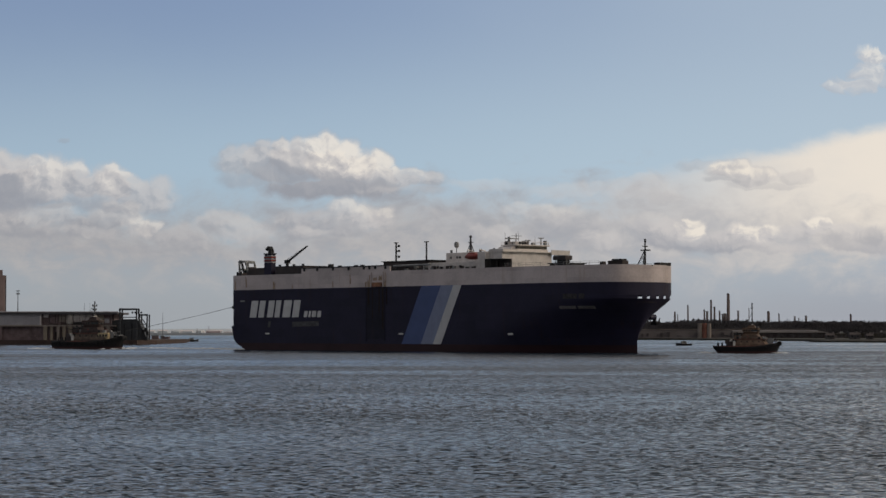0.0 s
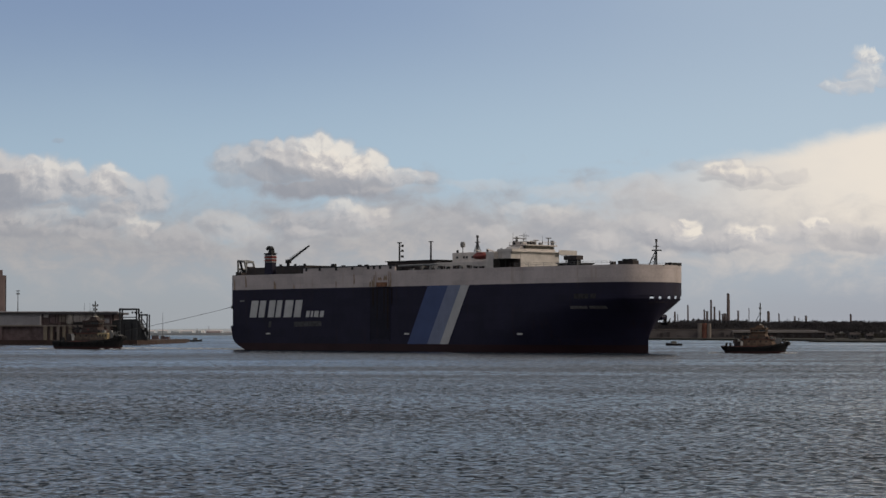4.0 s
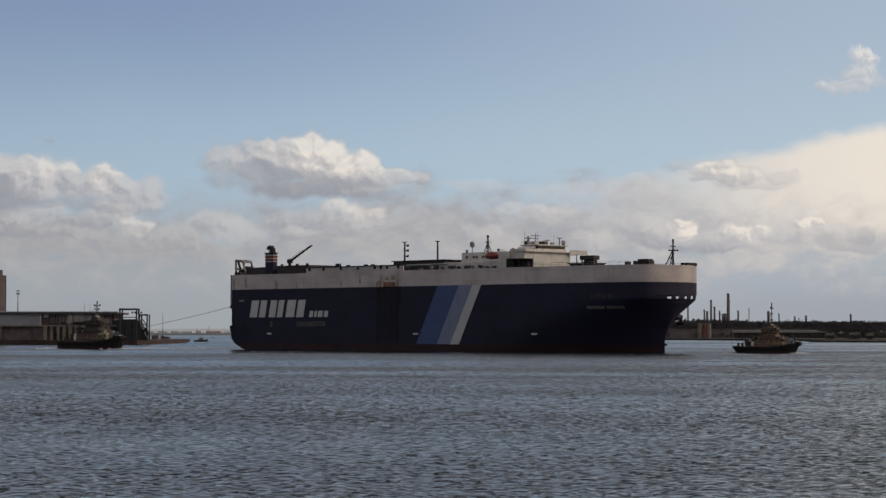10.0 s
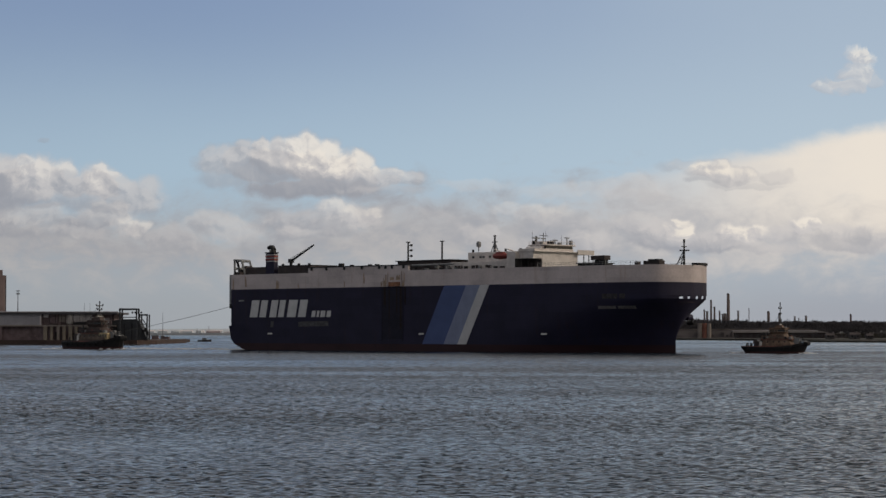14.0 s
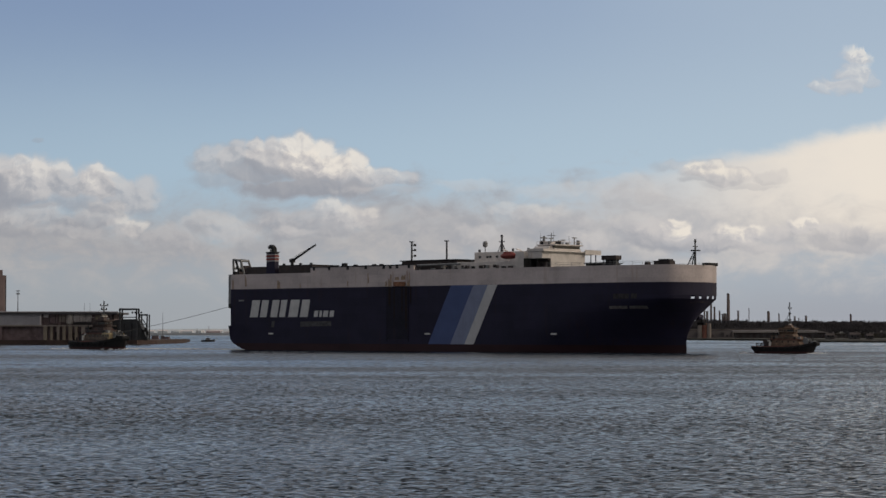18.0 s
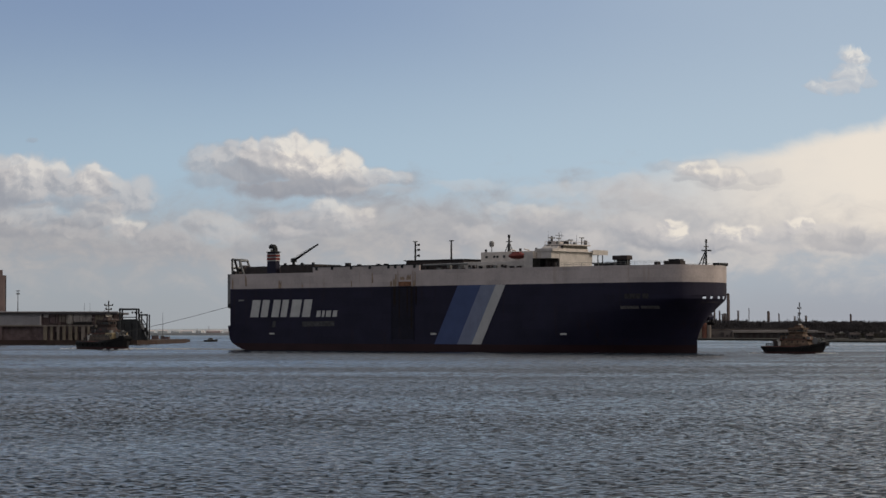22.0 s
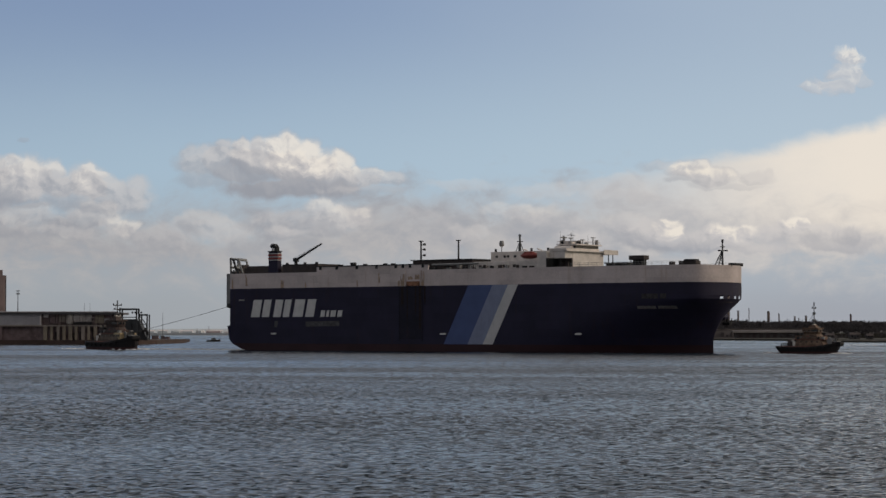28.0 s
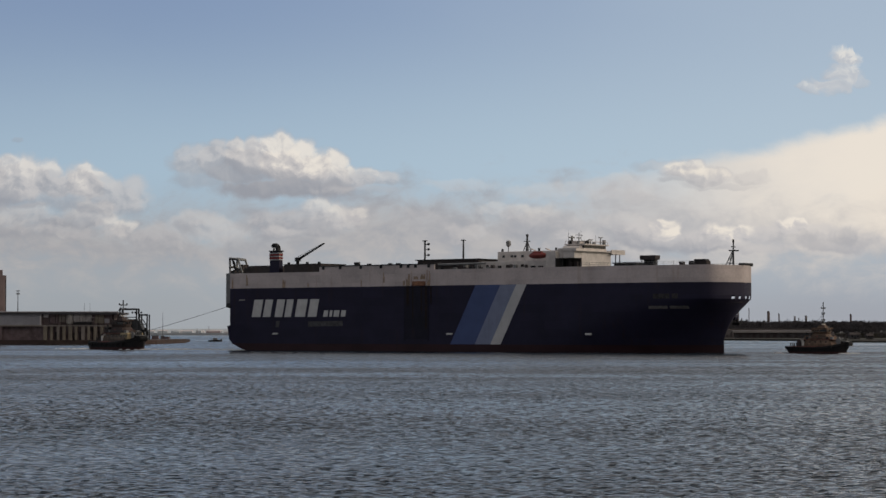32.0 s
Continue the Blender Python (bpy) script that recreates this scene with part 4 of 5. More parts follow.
TUG_DECK = paint("red_oxide_deck", (0.14, 0.06, 0.05), 0.8, stain=0.3, scale=0.8)


def tug(length, beam, label, fore=0.1, tall=1.0, upper=None, lower=None, fore_cabin=False):
    """A harbour tug with a raised bow, rubber fenders, stepped house, wheelhouse and a tall mast."""
    root = thing("tugboat", label, "tugboat", group="harbour tugs")
    k = length / 24.0
    upper, lower = upper or TUG_BUFF, lower or TUG_BUFF
    L = length / 2
    rake = 0.05 if fore_cabin else 0.14

    def sheer(u):
        return (1.75 + 0.10 * max(0.0, -u) ** 2 + 1.45 * max(0.0, u) ** 2) * k

    def width(u, s):
        bow = 1 - max(0.0, (u - 0.1 - 0.12 * s) / (0.9 - 0.12 * s)) ** 2.4 if u > 0.1 + 0.12 * s else 1.0
        aft = 1 - (0.3 if fore_cabin else 0.55) * max(0.0, (-u - 0.55) / 0.45) ** 2
        return beam / 2 * max(0.0, bow) ** 0.7 * aft

    us = [-1, -0.9, -0.75, -0.5, -0.25, 0, 0.2, 0.4, 0.55, 0.7, 0.8, 0.88, 0.95, 1.0]

    def shell(z0, z1, grow, n):
        bm = bmesh.new()
        rows = []
        for j in range(n + 1):
            ring = []
            for side in (-1, 1):
                seq = us if side < 0 else us[::-1]
                for u in seq:
                    za, zb = z0(u), z1(u)
                    s = j / n
                    z = lerp(za, zb, s)
                    f = min(1.0, max(0.0, z / sheer(u)))
                    x = u * L * (1 - rake * (1 - f ** 0.8))
                    ring.append((x, side * max(0.02, width(u, f) + grow), z))
            rows.append(ring)
        return loft(rows, bm=bm)

    part("boot_topping", shell(lambda u: -0.8, lambda u: 0.35 * k, 0, 2), TUG_RED, root, "dull red waterline band")
    body = part("hull", shell(lambda u: 0.35 * k, lambda u: sheer(u), 0, 3), TUG_HULL, root, "black tug hull")
    part("fender_belt", shell(lambda u: sheer(u) - 0.75 * k, lambda u: sheer(u) - 0.25 * k, 0.22 * k, 1), RUBBER, body, "heavy black rubber fender")
    part("bulwark", shell(lambda u: sheer(u), lambda u: sheer(u) + (0.12 + (0.5 if u > 0 else 0.2) * u * u) * k, -0.12, 1), TUG_HULL, root)
    part("main_deck", shell(lambda u: sheer(u) + 0.2, lambda u: sheer(u) + 0.3, -0.3, 1), TUG_DECK, root)
    for i in range(7):
        u = -0.75 + i * 0.22
        for side in (-1, 1):
            z = sheer(u) - 0.6 * k
            y = side * (width(u, 0.8) + 0.35 * k)
            part("tyre_fender", rod((u * L * 0.97, y - 0.18 * k, z), (u * L * 0.97, y + 0.18 * k, z), 0.55 * k, 0.55 * k, 10), RUBBER, body)
    part("bow_fender", rod((L * 0.95, -beam * 0.17, 3.05 * k), (L * 0.95, beam * 0.17, 3.05 * k), 0.82 * k, 0.82 * k, 14), RUBBER, root, "round rubber bow fender")
    # the glint on the lit bow is put in as this grey pad
    part("bow_pad", box(L * 0.80, L * 0.92, -beam * 0.16, beam * 0.16, 3.7 * k, 4.05 * k, 0.12), STEEL, root, "bow bulwark pad, grey for the glint on it")
    h = beam / 2
    rings = []
    for z, x0, x1, w in ((1.8, -0.46, 0.66, 0.86), (2.9, -0.43, 0.63, 0.82), (3.5, -0.38, 0.58, 0.74), (4.3, -0.35, 0.50, 0.66), (4.55, -0.34, 0.46, 0.6)):
        a, b, w = (x0 + fore) * L, (x1 + fore) * L, w * h
        c = 0.25 * w
        rings.append([(a + c, -w, z * k), (b - c, -w, z * k), (b, -w * 0.6, z * k), (b, w * 0.6, z * k), (b - c, w, z * k), (a + c, w, z * k), (a, w * 0.7, z * k), (a, -w * 0.7, z * k)])
    house = part("deckhouse", loft(rings), lower, root, "stained deckhouse")
    part("deckhouse_aft", box((-0.62 + fore) * L, (-0.46 + fore) * L, -h * 0.5, h * 0.5, 2.1 * k, 3.8 * k, 0.15 * k), DARK, house)
    for i in range(5):
        x = (-0.33 + fore + i * 0.17) * L
        for side in (-1, 1):
            part("porthole", rod((x, side * h * 0.68, 3.7 * k), (x, side * h * 0.745, 3.7 * k), 0.28 * k, 0.28 * k, 10), GLASS, house)
    for side in (-1, 1):
        part("house_door", box((-0.40 + fore) * L, (-0.33 + fore) * L, side * h * 0.74 - 0.1 * h, side * h * 0.74 + 0.1 * h, 2.3 * k, 3.9 * k), TUG_WHITE, house)
    up = part("upper_house", loft([[((x0 + fore) * L, -w * h, z * k), ((x1 - 0.06 + fore) * L, -w * h, z * k), ((x1 + fore) * L, -w * h * 0.5, z * k), ((x1 + fore) * L, w * h * 0.5, z * k),
                                     ((x1 - 0.06 + fore) * L, w * h, z * k), ((x0 + fore) * L, w * h, z * k)]
                                    for z, x0, x1, w in ((4.5, -0.34, 0.50, 0.58), (5.3, -0.27, 0.44, 0.54), (5.4, -0.20, 0.38, 0.50), (6.4, -0.12, 0.33, 0.44))]), upper, root, "stepped upper house narrowing to the wheelhouse")
    part("boat_deck", box((-0.44 + fore) * L, (0.58) * L, -h * 0.7, h * 0.7, 4.45 * k, 4.62 * k), TUG_DECK, up)
    wh = part("wheelhouse", loft([[((0.30 * c + fore) * L if c > 0 else (-0.12 + fore) * L, h * 0.44 * s, 6.4 * k) for c, s in ((1, -0.7), (1.1, -0.35), (1.1, 0.35), (1, 0.7), (0.3, 1), (-1, 1), (-1, -1), (0.3, -1))],
                                  [((0.31 * c + fore) * L if c > 0 else (-0.12 + fore) * L, h * 0.54 * s, 7.25 * k) for c, s in ((1, -0.7), (1.1, -0.35), (1.1, 0.35), (1, 0.7), (0.3, 1), (-1, 1), (-1, -1), (0.3, -1))]]), upper, root, "wheelhouse with dark windows all round")
    part("window_band", loft([[((0.305 * c + fore) * L if c > 0 else (-0.118 + fore) * L, h * 0.55 * s, z) for c, s in ((1, -0.7), (1.1, -0.35), (1.1, 0.35), (1, 0.7), (0.3, 1), (-1, 1), (-1, -1), (0.3, -1))] for z in (7.35 * k, 7.95 * k)]), GLASS, wh)
    part("window_head", loft([[((0.308 * c + fore) * L if c > 0 else (-0.12 + fore) * L, h * 0.552 * s, z) for c, s in ((1, -0.7), (1.1, -0.35), (1.1, 0.35), (1, 0.7), (0.3, 1), (-1, 1), (-1, -1), (0.3, -1))] for z in (7.95 * k, 8.3 * k)]), upper, wh)
    for x, y in ((0.30, -0.33), (0.33, 0.0), (0.30, 0.33), (0.1, -0.55), (-0.05, -0.55), (0.1, 0.55), (-0.05, 0.55), (-0.12, -0.55), (-0.12, 0.55), (0.02, -0.55), (0.02, 0.55)):
        part("window_post", box((x + fore) * L - 0.22 * k, (x + fore) * L + 0.22 * k, y * h - 0.12 * k, y * h + 0.12 * k, 7.25 * k, 8.3 * k), upper, wh)
    part("wheelhouse_roof", box((-0.14 + fore) * L, (0.34 + fore) * L, -h * 0.56, h * 0.56, 8.3 * k, 8.62 * k, 0.1 * k), upper, wh)
    part("monkey_island", loft([[((x0 + fore) * L, -w * h, z * k), ((x1 + fore) * L, -w * h, z * k), ((x1 + fore) * L, w * h, z * k), ((x0 + fore) * L, w * h, z * k)] for z, x0, x1, w in ((8.6, -0.02, 0.24, 0.3), (9.5, 0.04, 0.20, 0.22))]), upper, wh)
    for side in (-1, 1):
        fn = part("funnel", box((-0.38 + fore) * L, (-0.24 + fore) * L, side * h * 0.42 - 0.6 * k, side * h * 0.42 + 0.6 * k, 4.5 * k, 6.3 * k, 0.2 * k), upper, root, "funnel with a black top")
        part("funnel_top", box((-0.39 + fore) * L, (-0.23 + fore) * L, side * h * 0.42 - 0.65 * k, side * h * 0.42 + 0.65 * k, 5.9 * k, 6.35 * k, 0.1 * k), BLACK, fn)
        part("exhaust_pipe", rod(((-0.30 + fore) * L, side * h * 0.42, 6.3 * k), ((-0.32 + fore) * L, side * h * 0.42, 7.0 * k), 0.25 * k), BLACK, fn)
    mast = part("mast", rod(((0.13 + fore) * L, 0, 8.5 * k), ((0.13 + fore) * L, 0, (8.5 + 6.9 * tall) * k), 0.22 * k, 0.13 * k), MAST_GREY, root, "tall mast with lights and radar")
    for z, w in ((8.5 + 2.1 * tall, 1.1), (8.5 + 3.9 * tall, 0.9), (8.5 + 5.4 * tall, 1.4)):
        part("yard", rod(((0.13 + fore) * L, -w * k, z * k), ((0.13 + fore) * L, w * k, z * k), 0.15 * k), MAST_GREY, mast)
        for side in (-1, 1):
            part("lantern", rod(((0.13 + fore) * L, side * w * k, (z - 0.05) * k), ((0.13 + fore) * L, side * w * k, (z + 0.5) * k), 0.2 * k), BLACK, mast)
    part("mast_light", rod(((0.13 + fore) * L, 0, (8.5 + 6.0 * tall) * k), ((0.13 + fore) * L, 0, (8.5 + 7.1 * tall) * k), 0.2 * k), BLACK, mast)
    part("radar_scanner", box((0.13 + fore) * L - 0.15 * k, (0.13 + fore) * L + 0.3 * k, -1.1 * k, 1.1 * k, 9.7 * k, 9.95 * k), TUG_WHITE, mast)
    for side in (-1, 1):
        part("mast_stay", rod(((-0.12 + fore) * L, side * 1.6 * k, 8.5 * k), ((0.13 + fore) * L, 0, 13.8 * k), 0.05 * k, 0.05 * k, 5), MAST_GREY, mast)
    winch = part("towing_winch", rod((0.68 * L, -1.3 * k, 4.0 * k), (0.68 * L, 1.3 * k, 4.0 * k), 0.8 * k, 0.8 * k, 12), BLACK, root, "black towing winch on the fore deck")
    for y in (-1.4, 1.4):
        part("winch_cheek", rod((0.68 * L, y * k - 0.1, 4.0 * k), (0.68 * L, y * k + 0.1, 4.0 * k), 1.1 * k, 1.1 * k, 12), STEEL, winch)
    part("towing_post", pipe([(0.84 * L, -0.7 * k, 3.4 * k), (0.84 * L, -0.7 * k, 5.0 * k), (0.84 * L, 0.7 * k, 5.0 * k), (0.84 * L, 0.7 * k, 3.4 * k)], 0.16 * k), BLACK, root)
    for side in (-1, 1):
        part("rail", pipe([((-0.44 + fore) * L, side * h * 0.62, 4.6 * k), ((-0.44 + fore) * L, side * h * 0.62, 5.5 * k), ((0.5 + fore) * L, side * h * 0.55, 5.5 * k), ((0.5 + fore) * L, side * h * 0.55, 4.6 * k)], 0.05 * k, 6), MAST_GREY, up)
        part("rail", pipe([((-0.44 + fore) * L, side * h * 0.62, 5.05 * k), ((0.5 + fore) * L, side * h * 0.55, 5.05 * k)], 0.04 * k, 6), MAST_GREY, up)
        part("vent_cowl", rod(((-0.2 + fore) * L, side * h * 0.5, 4.5 * k), ((-0.2 + fore) * L, side * h * 0.5, 5.7 * k), 0.28 * k, 0.36 * k, 10), STEEL, up)
        part("life_ring", rod(((0.02 + fore) * L, side * h * 0.47, 5.4 * k), ((0.02 + fore) * L, side * h * 0.49, 5.4 * k), 0.4 * k, 0.4 * k, 12), ORANGE, up)
        part("upper_window", box((0.06 + fore) * L, (0.16 + fore) * L, side * h * 0.465 - 0.02, side * h * 0.465 + 0.02, 5.3 * k, 6.0 * k), GLASS, up)
    part("fire_monitor", rod(((0.40 + fore) * L, 0, 4.5 * k), ((0.48 + fore) * L, 0, 5.9 * k), 0.14 * k, 0.1 * k), RED, root)
    part("deck_crane", pipe([((-0.5 + fore) * L, h * 0.2, 3.7 * k), ((-0.5 + fore) * L, h * 0.2, 5.6 * k), ((-0.72 + fore) * L, h * 0.2, 6.0 * k)], 0.13 * k, 6), BLACK, root)
    part("searchlight", rod(((0.30 + fore) * L, 0, 8.6 * k), ((0.30 + fore) * L, 0, 9.2 * k), 0.25 * k), STEEL, wh)
    part("life_raft", rod(((-0.52 + fore) * L, -h * 0.3, 4.1 * k), ((-0.44 + fore) * L, -h * 0.3, 4.2 * k), 0.35 * k, 0.35 * k, 10), TUG_WHITE, root)
    # low engine casing and towing bitts on the after deck, casks and gear about the house
    part("engine_casing", box((-0.66 + fore) * L, (-0.40 + fore) * L, -h * 0.34, h * 0.34, 3.0 * k, 4.4 * k, 0.2 * k), DARK, root)
    for x in (-0.86, -0.74):
        part("towing_bitt", rod((x * L, 0.8 * k, 2.0 * k), (x * L, 0.8 * k, 3.3 * k), 0.22 * k), BLACK, root)
        part("towing_bitt", rod((x * L, -0.8 * k, 2.0 * k), (x * L, -0.8 * k, 3.3 * k), 0.22 * k), BLACK, root)
    for side in (-1, 1):
        for x, z, r in ((0.50, 4.5, 0.5), (0.36, 4.6, 0.4), (-0.28, 4.6, 0.45)):
            part("deck_gear", box((x + fore) * L - r * k, (x + fore) * L + r * k, side * h * 0.5 - r * k, side * h * 0.5 + r * k, z * k, (z + 0.9) * k, 0.1 * k), STEEL if x > 0.4 else BLACK, root)
    part("house_step", box((0.30 + fore) * L, (0.48 + fore) * L, -h * 0.40, h * 0.40, 4.5 * k, 5.6 * k, 0.2 * k), upper, root)
    if fore_cabin:
        # sunlight on the front of the house is put into this paler buff
        cabin = part("fore_cabin", box(0.36 * L, 0.66 * L, -h * 0.72, h * 0.72, 2.2 * k, 4.7 * k, 0.25 * k), paint("sunlit_buff_cabin_paint", (0.34, 0.27, 0.16), 0.7, stain=0.4, scale=0.8, streak=0.6), root, "fore cabin in buff, paled as if sunlit")
        for x in (0.41, 0.50, 0.58):
            for side in (-1, 1):
                part("cabin_window", box(x * L, (x + 0.05) * L, side * h * 0.725 - 0.03, side * h * 0.725 + 0.03, 3.5 * k, 4.2 * k), GLASS, cabin)
    return root


lead_tug = tug(21.5, 8.6, "black-hulled tug with a buff house, under way off the bow", 0.02, 1.27)
# the house's shaded side is put into its dark paints, with some grime
tow_tug = tug(30.5, 10.5, "black-hulled tug with its house coloured dark as in shade, towing at the ship's stern", 0.02, 0.85, paint("shaded_maroon_tug_paint", (0.062, 0.044, 0.040), 0.7, stain=0.45, scale=0.6, streak=0.5),
              paint("shaded_grimy_tug_paint", (0.085, 0.064, 0.050), 0.7, stain=0.5, scale=0.7, streak=0.7, dirt=(0.05, 0.034, 0.028)), True)


def workboat(length, label):
    root = thing("workboat", label, "boat", group="small boats")
    k = length / 7.0
    rings = []
    for u in (-1, -0.6, 0, 0.4, 0.7, 0.9, 1.0):
        w = 1.15 * k * (1 - max(0.0, u) ** 2.2 * 0.96)
        z = (0.85 + 0.45 * max(0.0, u) ** 2) * k
        rings.append([(u * length / 2, -w * 0.8, -0.3), (u * length / 2, w * 0.8, -0.3), (u * length / 2, w, z), (u * length / 2, -w, z)])
    part("hull", loft(rings), TUG_HULL, root, "dark low hull")
    cab = part("cabin", box(-1.2 * k, 1.0 * k, -0.75 * k, 0.75 * k, 0.8 * k, 1.9 * k, 0.12), STEEL, root, "grey cabin")
    part("cabin_window", box(1.0 * k, 1.06 * k, -0.6 * k, 0.6 * k, 1.3 * k, 1.75 * k), GLASS, cab)
    for side in (-1, 1):
        part("cabin_window", box(-0.8 * k, 0.7 * k, side * 0.76 * k - 0.02, side * 0.76 * k + 0.02, 1.3 * k, 1.75 * k), GLASS, cab)
    part("mast", rod((0, 0, 1.8 * k), (0, 0, 3.0 * k), 0.06), MAST_GREY, root)
    return root


LEAD_SIZE, TOW_SIZE = 0.96, 0.945
for root, size in ((lead_tug, LEAD_SIZE), (tow_tug, TOW_SIZE)):
    for o in root.children_recursive:
        o.data.transform(Matrix.Scale(size, 4))

line_boat = workboat(7.6, "small dark line-handling boat off the bow")
far_boat = workboat(8.4, "small dark boat beyond the stern")

# tow line: a slack hawser in one rigid curve, from the tug's bow to the ship's stern
TOW = 50.0
tow_line = part("tow_line", pipe([(TOW * i / 24, 0, -4 * 0.4 * (i / 24) * (1 - i / 24)) for i in range(25)], 0.075, 6), ROPE)
tagged(tow_line, "long slack tow rope between the tug and the ship's stern", "rope")


def wash(name, spots, label, seed):
    """Flakes of foam and disturbed water lying on the surface."""
    r = random.Random(seed)
    bm = bmesh.new()
    for x0, x1, y0, y1, n in spots:
        for i in range(n):
            cx, cy = r.uniform(x0, x1), r.uniform(y0, y1)
            a, b = r.uniform(0.5, 2.2), r.uniform(0.3, 0.9)
            rim = [bm.verts.new((cx + a * math.cos(k * 0.9) * r.uniform(0.6, 1.1), cy + b * math.sin(k * 0.9) * r.uniform(0.6, 1.1), 0.0)) for k in range(7)]
            top = bm.verts.new((cx, cy, r.uniform(0.12, 0.38)))
            for k in range(7):
                bm.faces.new((rim[k], rim[(k + 1) % 7], top))
    return tagged(part(name, bm, FOAM), label, "foam", kind="stuff")


FOAM = paint("thin_white_foam", (0.55, 0.56, 0.57), 0.7, stain=0.3, scale=0.8)
ship_wash = wash("stern_wash", [(-199, -184, 2, 28, 80), (-186, -178, -3, 0, 25), (-219, -190, 4, 15, 90), (-252, -214, 6, 14, 80), (-280, -244, 7, 12, 40)], "thin white propeller wash behind the ship's stern", 2)
tow_wash = wash("tug_wash", [(-24, -14, -4, 4, 26), (8, 18, -7, 7, 22)], "white wash round the working tug", 6)
lead_wash = wash("tug_wake", [(-15, -10, -2.5, 2.5, 10), (8, 12, -4, 4, 14)], "thin wake behind the tug", 8)


# ---- shores ----
SHED_GREY = paint("pale_grey_cladding", (0.30, 0.29, 0.31), 0.6, stain=0.2, scale=0.15, streak=0.4, dirt=(0.12, 0.10, 0.09))
SHED_BROWN = paint("brown_weathered_wall", (0.150, 0.112, 0.115), 0.8, stain=0.5, scale=0.25, streak=0.6, dirt=(0.06, 0.045, 0.045))
PILLAR = paint("stained_concrete_pillar", (0.222, 0.188, 0.150), 0.85, stain=0.3, scale=0.3, streak=0.5, dirt=(0.10, 0.07, 0.05))
QUAY = paint("rust_stained_quay_wall", (0.060, 0.041, 0.036), 0.9, stain=0.4, scale=0.2, streak=0.6)
ROOF = paint("corrugated_grey_roof", (0.075, 0.070, 0.076), 0.6, stain=0.2, scale=0.2)
CONCRETE = paint("old_concrete", (0.22, 0.19, 0.17), 0.9, stain=0.3, scale=0.12, streak=0.5)
GREEN_STEEL = paint("dark_green_steel", (0.052, 0.055, 0.060), 0.6, stain=0.3, scale=0.4, streak=0.3)
EARTH = paint("dark_earth_and_scrub", (0.050, 0.046, 0.038), 0.95, stain=0.4, scale=0.05)
BUND = paint("pale_grey_brown_bank_wall", (0.068, 0.060, 0.061), 0.9, stain=0.3, scale=0.06, streak=0.4)
# distance haze is put into this pale colour of the far land
HAZE_LAND = paint("haze_tinted_far_land", (0.42, 0.44, 0.46), 0.95, stain=0.2, scale=0.02)
SILO_BROWN = paint("brown_silo_concrete", (0.120, 0.093, 0.096), 0.9, stain=0.3, scale=0.12, streak=0.5)
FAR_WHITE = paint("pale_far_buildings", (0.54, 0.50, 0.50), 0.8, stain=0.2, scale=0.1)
STACK = paint("smoke_stained_stack", (0.165, 0.130, 0.122), 0.8, stain=0.3, scale=0.1)


def land(name, outline, z0, z1, mat, label):
    bm = loft([[(x, y, z0) for x, y in outline], [(x, y, z1) for x, y in outline]])
    return tagged(part(name, bm, mat, smooth=False), label, "ground", kind="structure")


# left: wharf with a two-storey transit shed
land("wharf", [(-700, 1054), (-150, 1054), (-143, 1075), (-143, 1200), (-700, 1200)], -2, 2.15, QUAY, "rust-stained wharf with a low wall to the water")
shed = thing("transit_shed", "long two-storey wharf shed with grey roof and stained concrete pillars", "warehouse", pose(0, 0, 2.15))
part("lower_wall", box(-420, -163, 1059.6, 1061, 0, 6.7), SHED_BROWN, shed, "dark recessed ground floor wall")
part("upper_floor", box(-420, -161.5, 1057.5, 1092, 6.7, 7.4), CONCRETE, shed)
part("upper_wall", box(-420, -198.2, 1058.6, 1060, 7.4, 13.0), SHED_GREY, shed, "pale grey metal cladding")
part("upper_wall_back", box(-198.2, -163.5, 1060.0, 1061, 7.4, 13.4), SHED_BROWN, shed)
part("end_wall", box(-164.0, -163.0, 1064, 1090, 0, 13.4), SHED_BROWN, shed)
roof = part("roof", loft([[(-420, 1057.4, 13.4), (-160, 1057.4, 12.6), (-160, 1094, 12.6), (-420, 1094, 13.4)], [(-420, 1057.4, 14.0), (-160, 1057.4, 13.7), (-160, 1094, 13.7), (-420, 1094, 14.0)]]), ROOF, shed, "thin flat grey roof with a wide overhang")
# the bright line of reflected sky is put into this edge's pale colour
part("roof_edge", box(-420, -160, 1057.1, 1057.4, 13.72, 14.12), FAR_WHITE, roof, "metal roof edge, coloured pale for reflected sky")
rng = random.Random(8)
for i in range(11):
    x = -196.6 + i * 3.1 + rng.uniform(-0.25, 0.25)
    part("pillar", box(x, x + rng.uniform(1.2, 1.9), 1057.6, 1058.8, 0, 6.7), PILLAR if i % 4 != 2 else CONCRETE, shed)
    part("bay_door", box(x + 2.0, x + 2.9, 1059.3, 1059.62, 0, rng.uniform(3.4, 5.8)), DARK if i % 3 else SHED_BROWN, shed)
for x0, x1, z0 in ((-197.5, -163.5, 7.4), (-182.6, -173.2, 8.7)):
    part("balcony_rail", box(x0, x1, 1057.5, 1057.62, z0, z0 + 0.14), DARK, shed)
    part("balcony_rail", box(x0, x1, 1057.5, 1057.62, z0 + 0.55, z0 + 0.67), DARK, shed)
for i in range(12):
    part("balcony_post", box(-196.9 + i * 3.0, -196.7 + i * 3.0, 1057.45, 1057.6, 7.4, 13.4), DARK, shed)
for i in range(10):
    x = -419 + i * 22.3
    part("pillar", box(x, x + 1.2, 1057.6, 1058.8, 0, 6.7), SHED_BROWN, shed)
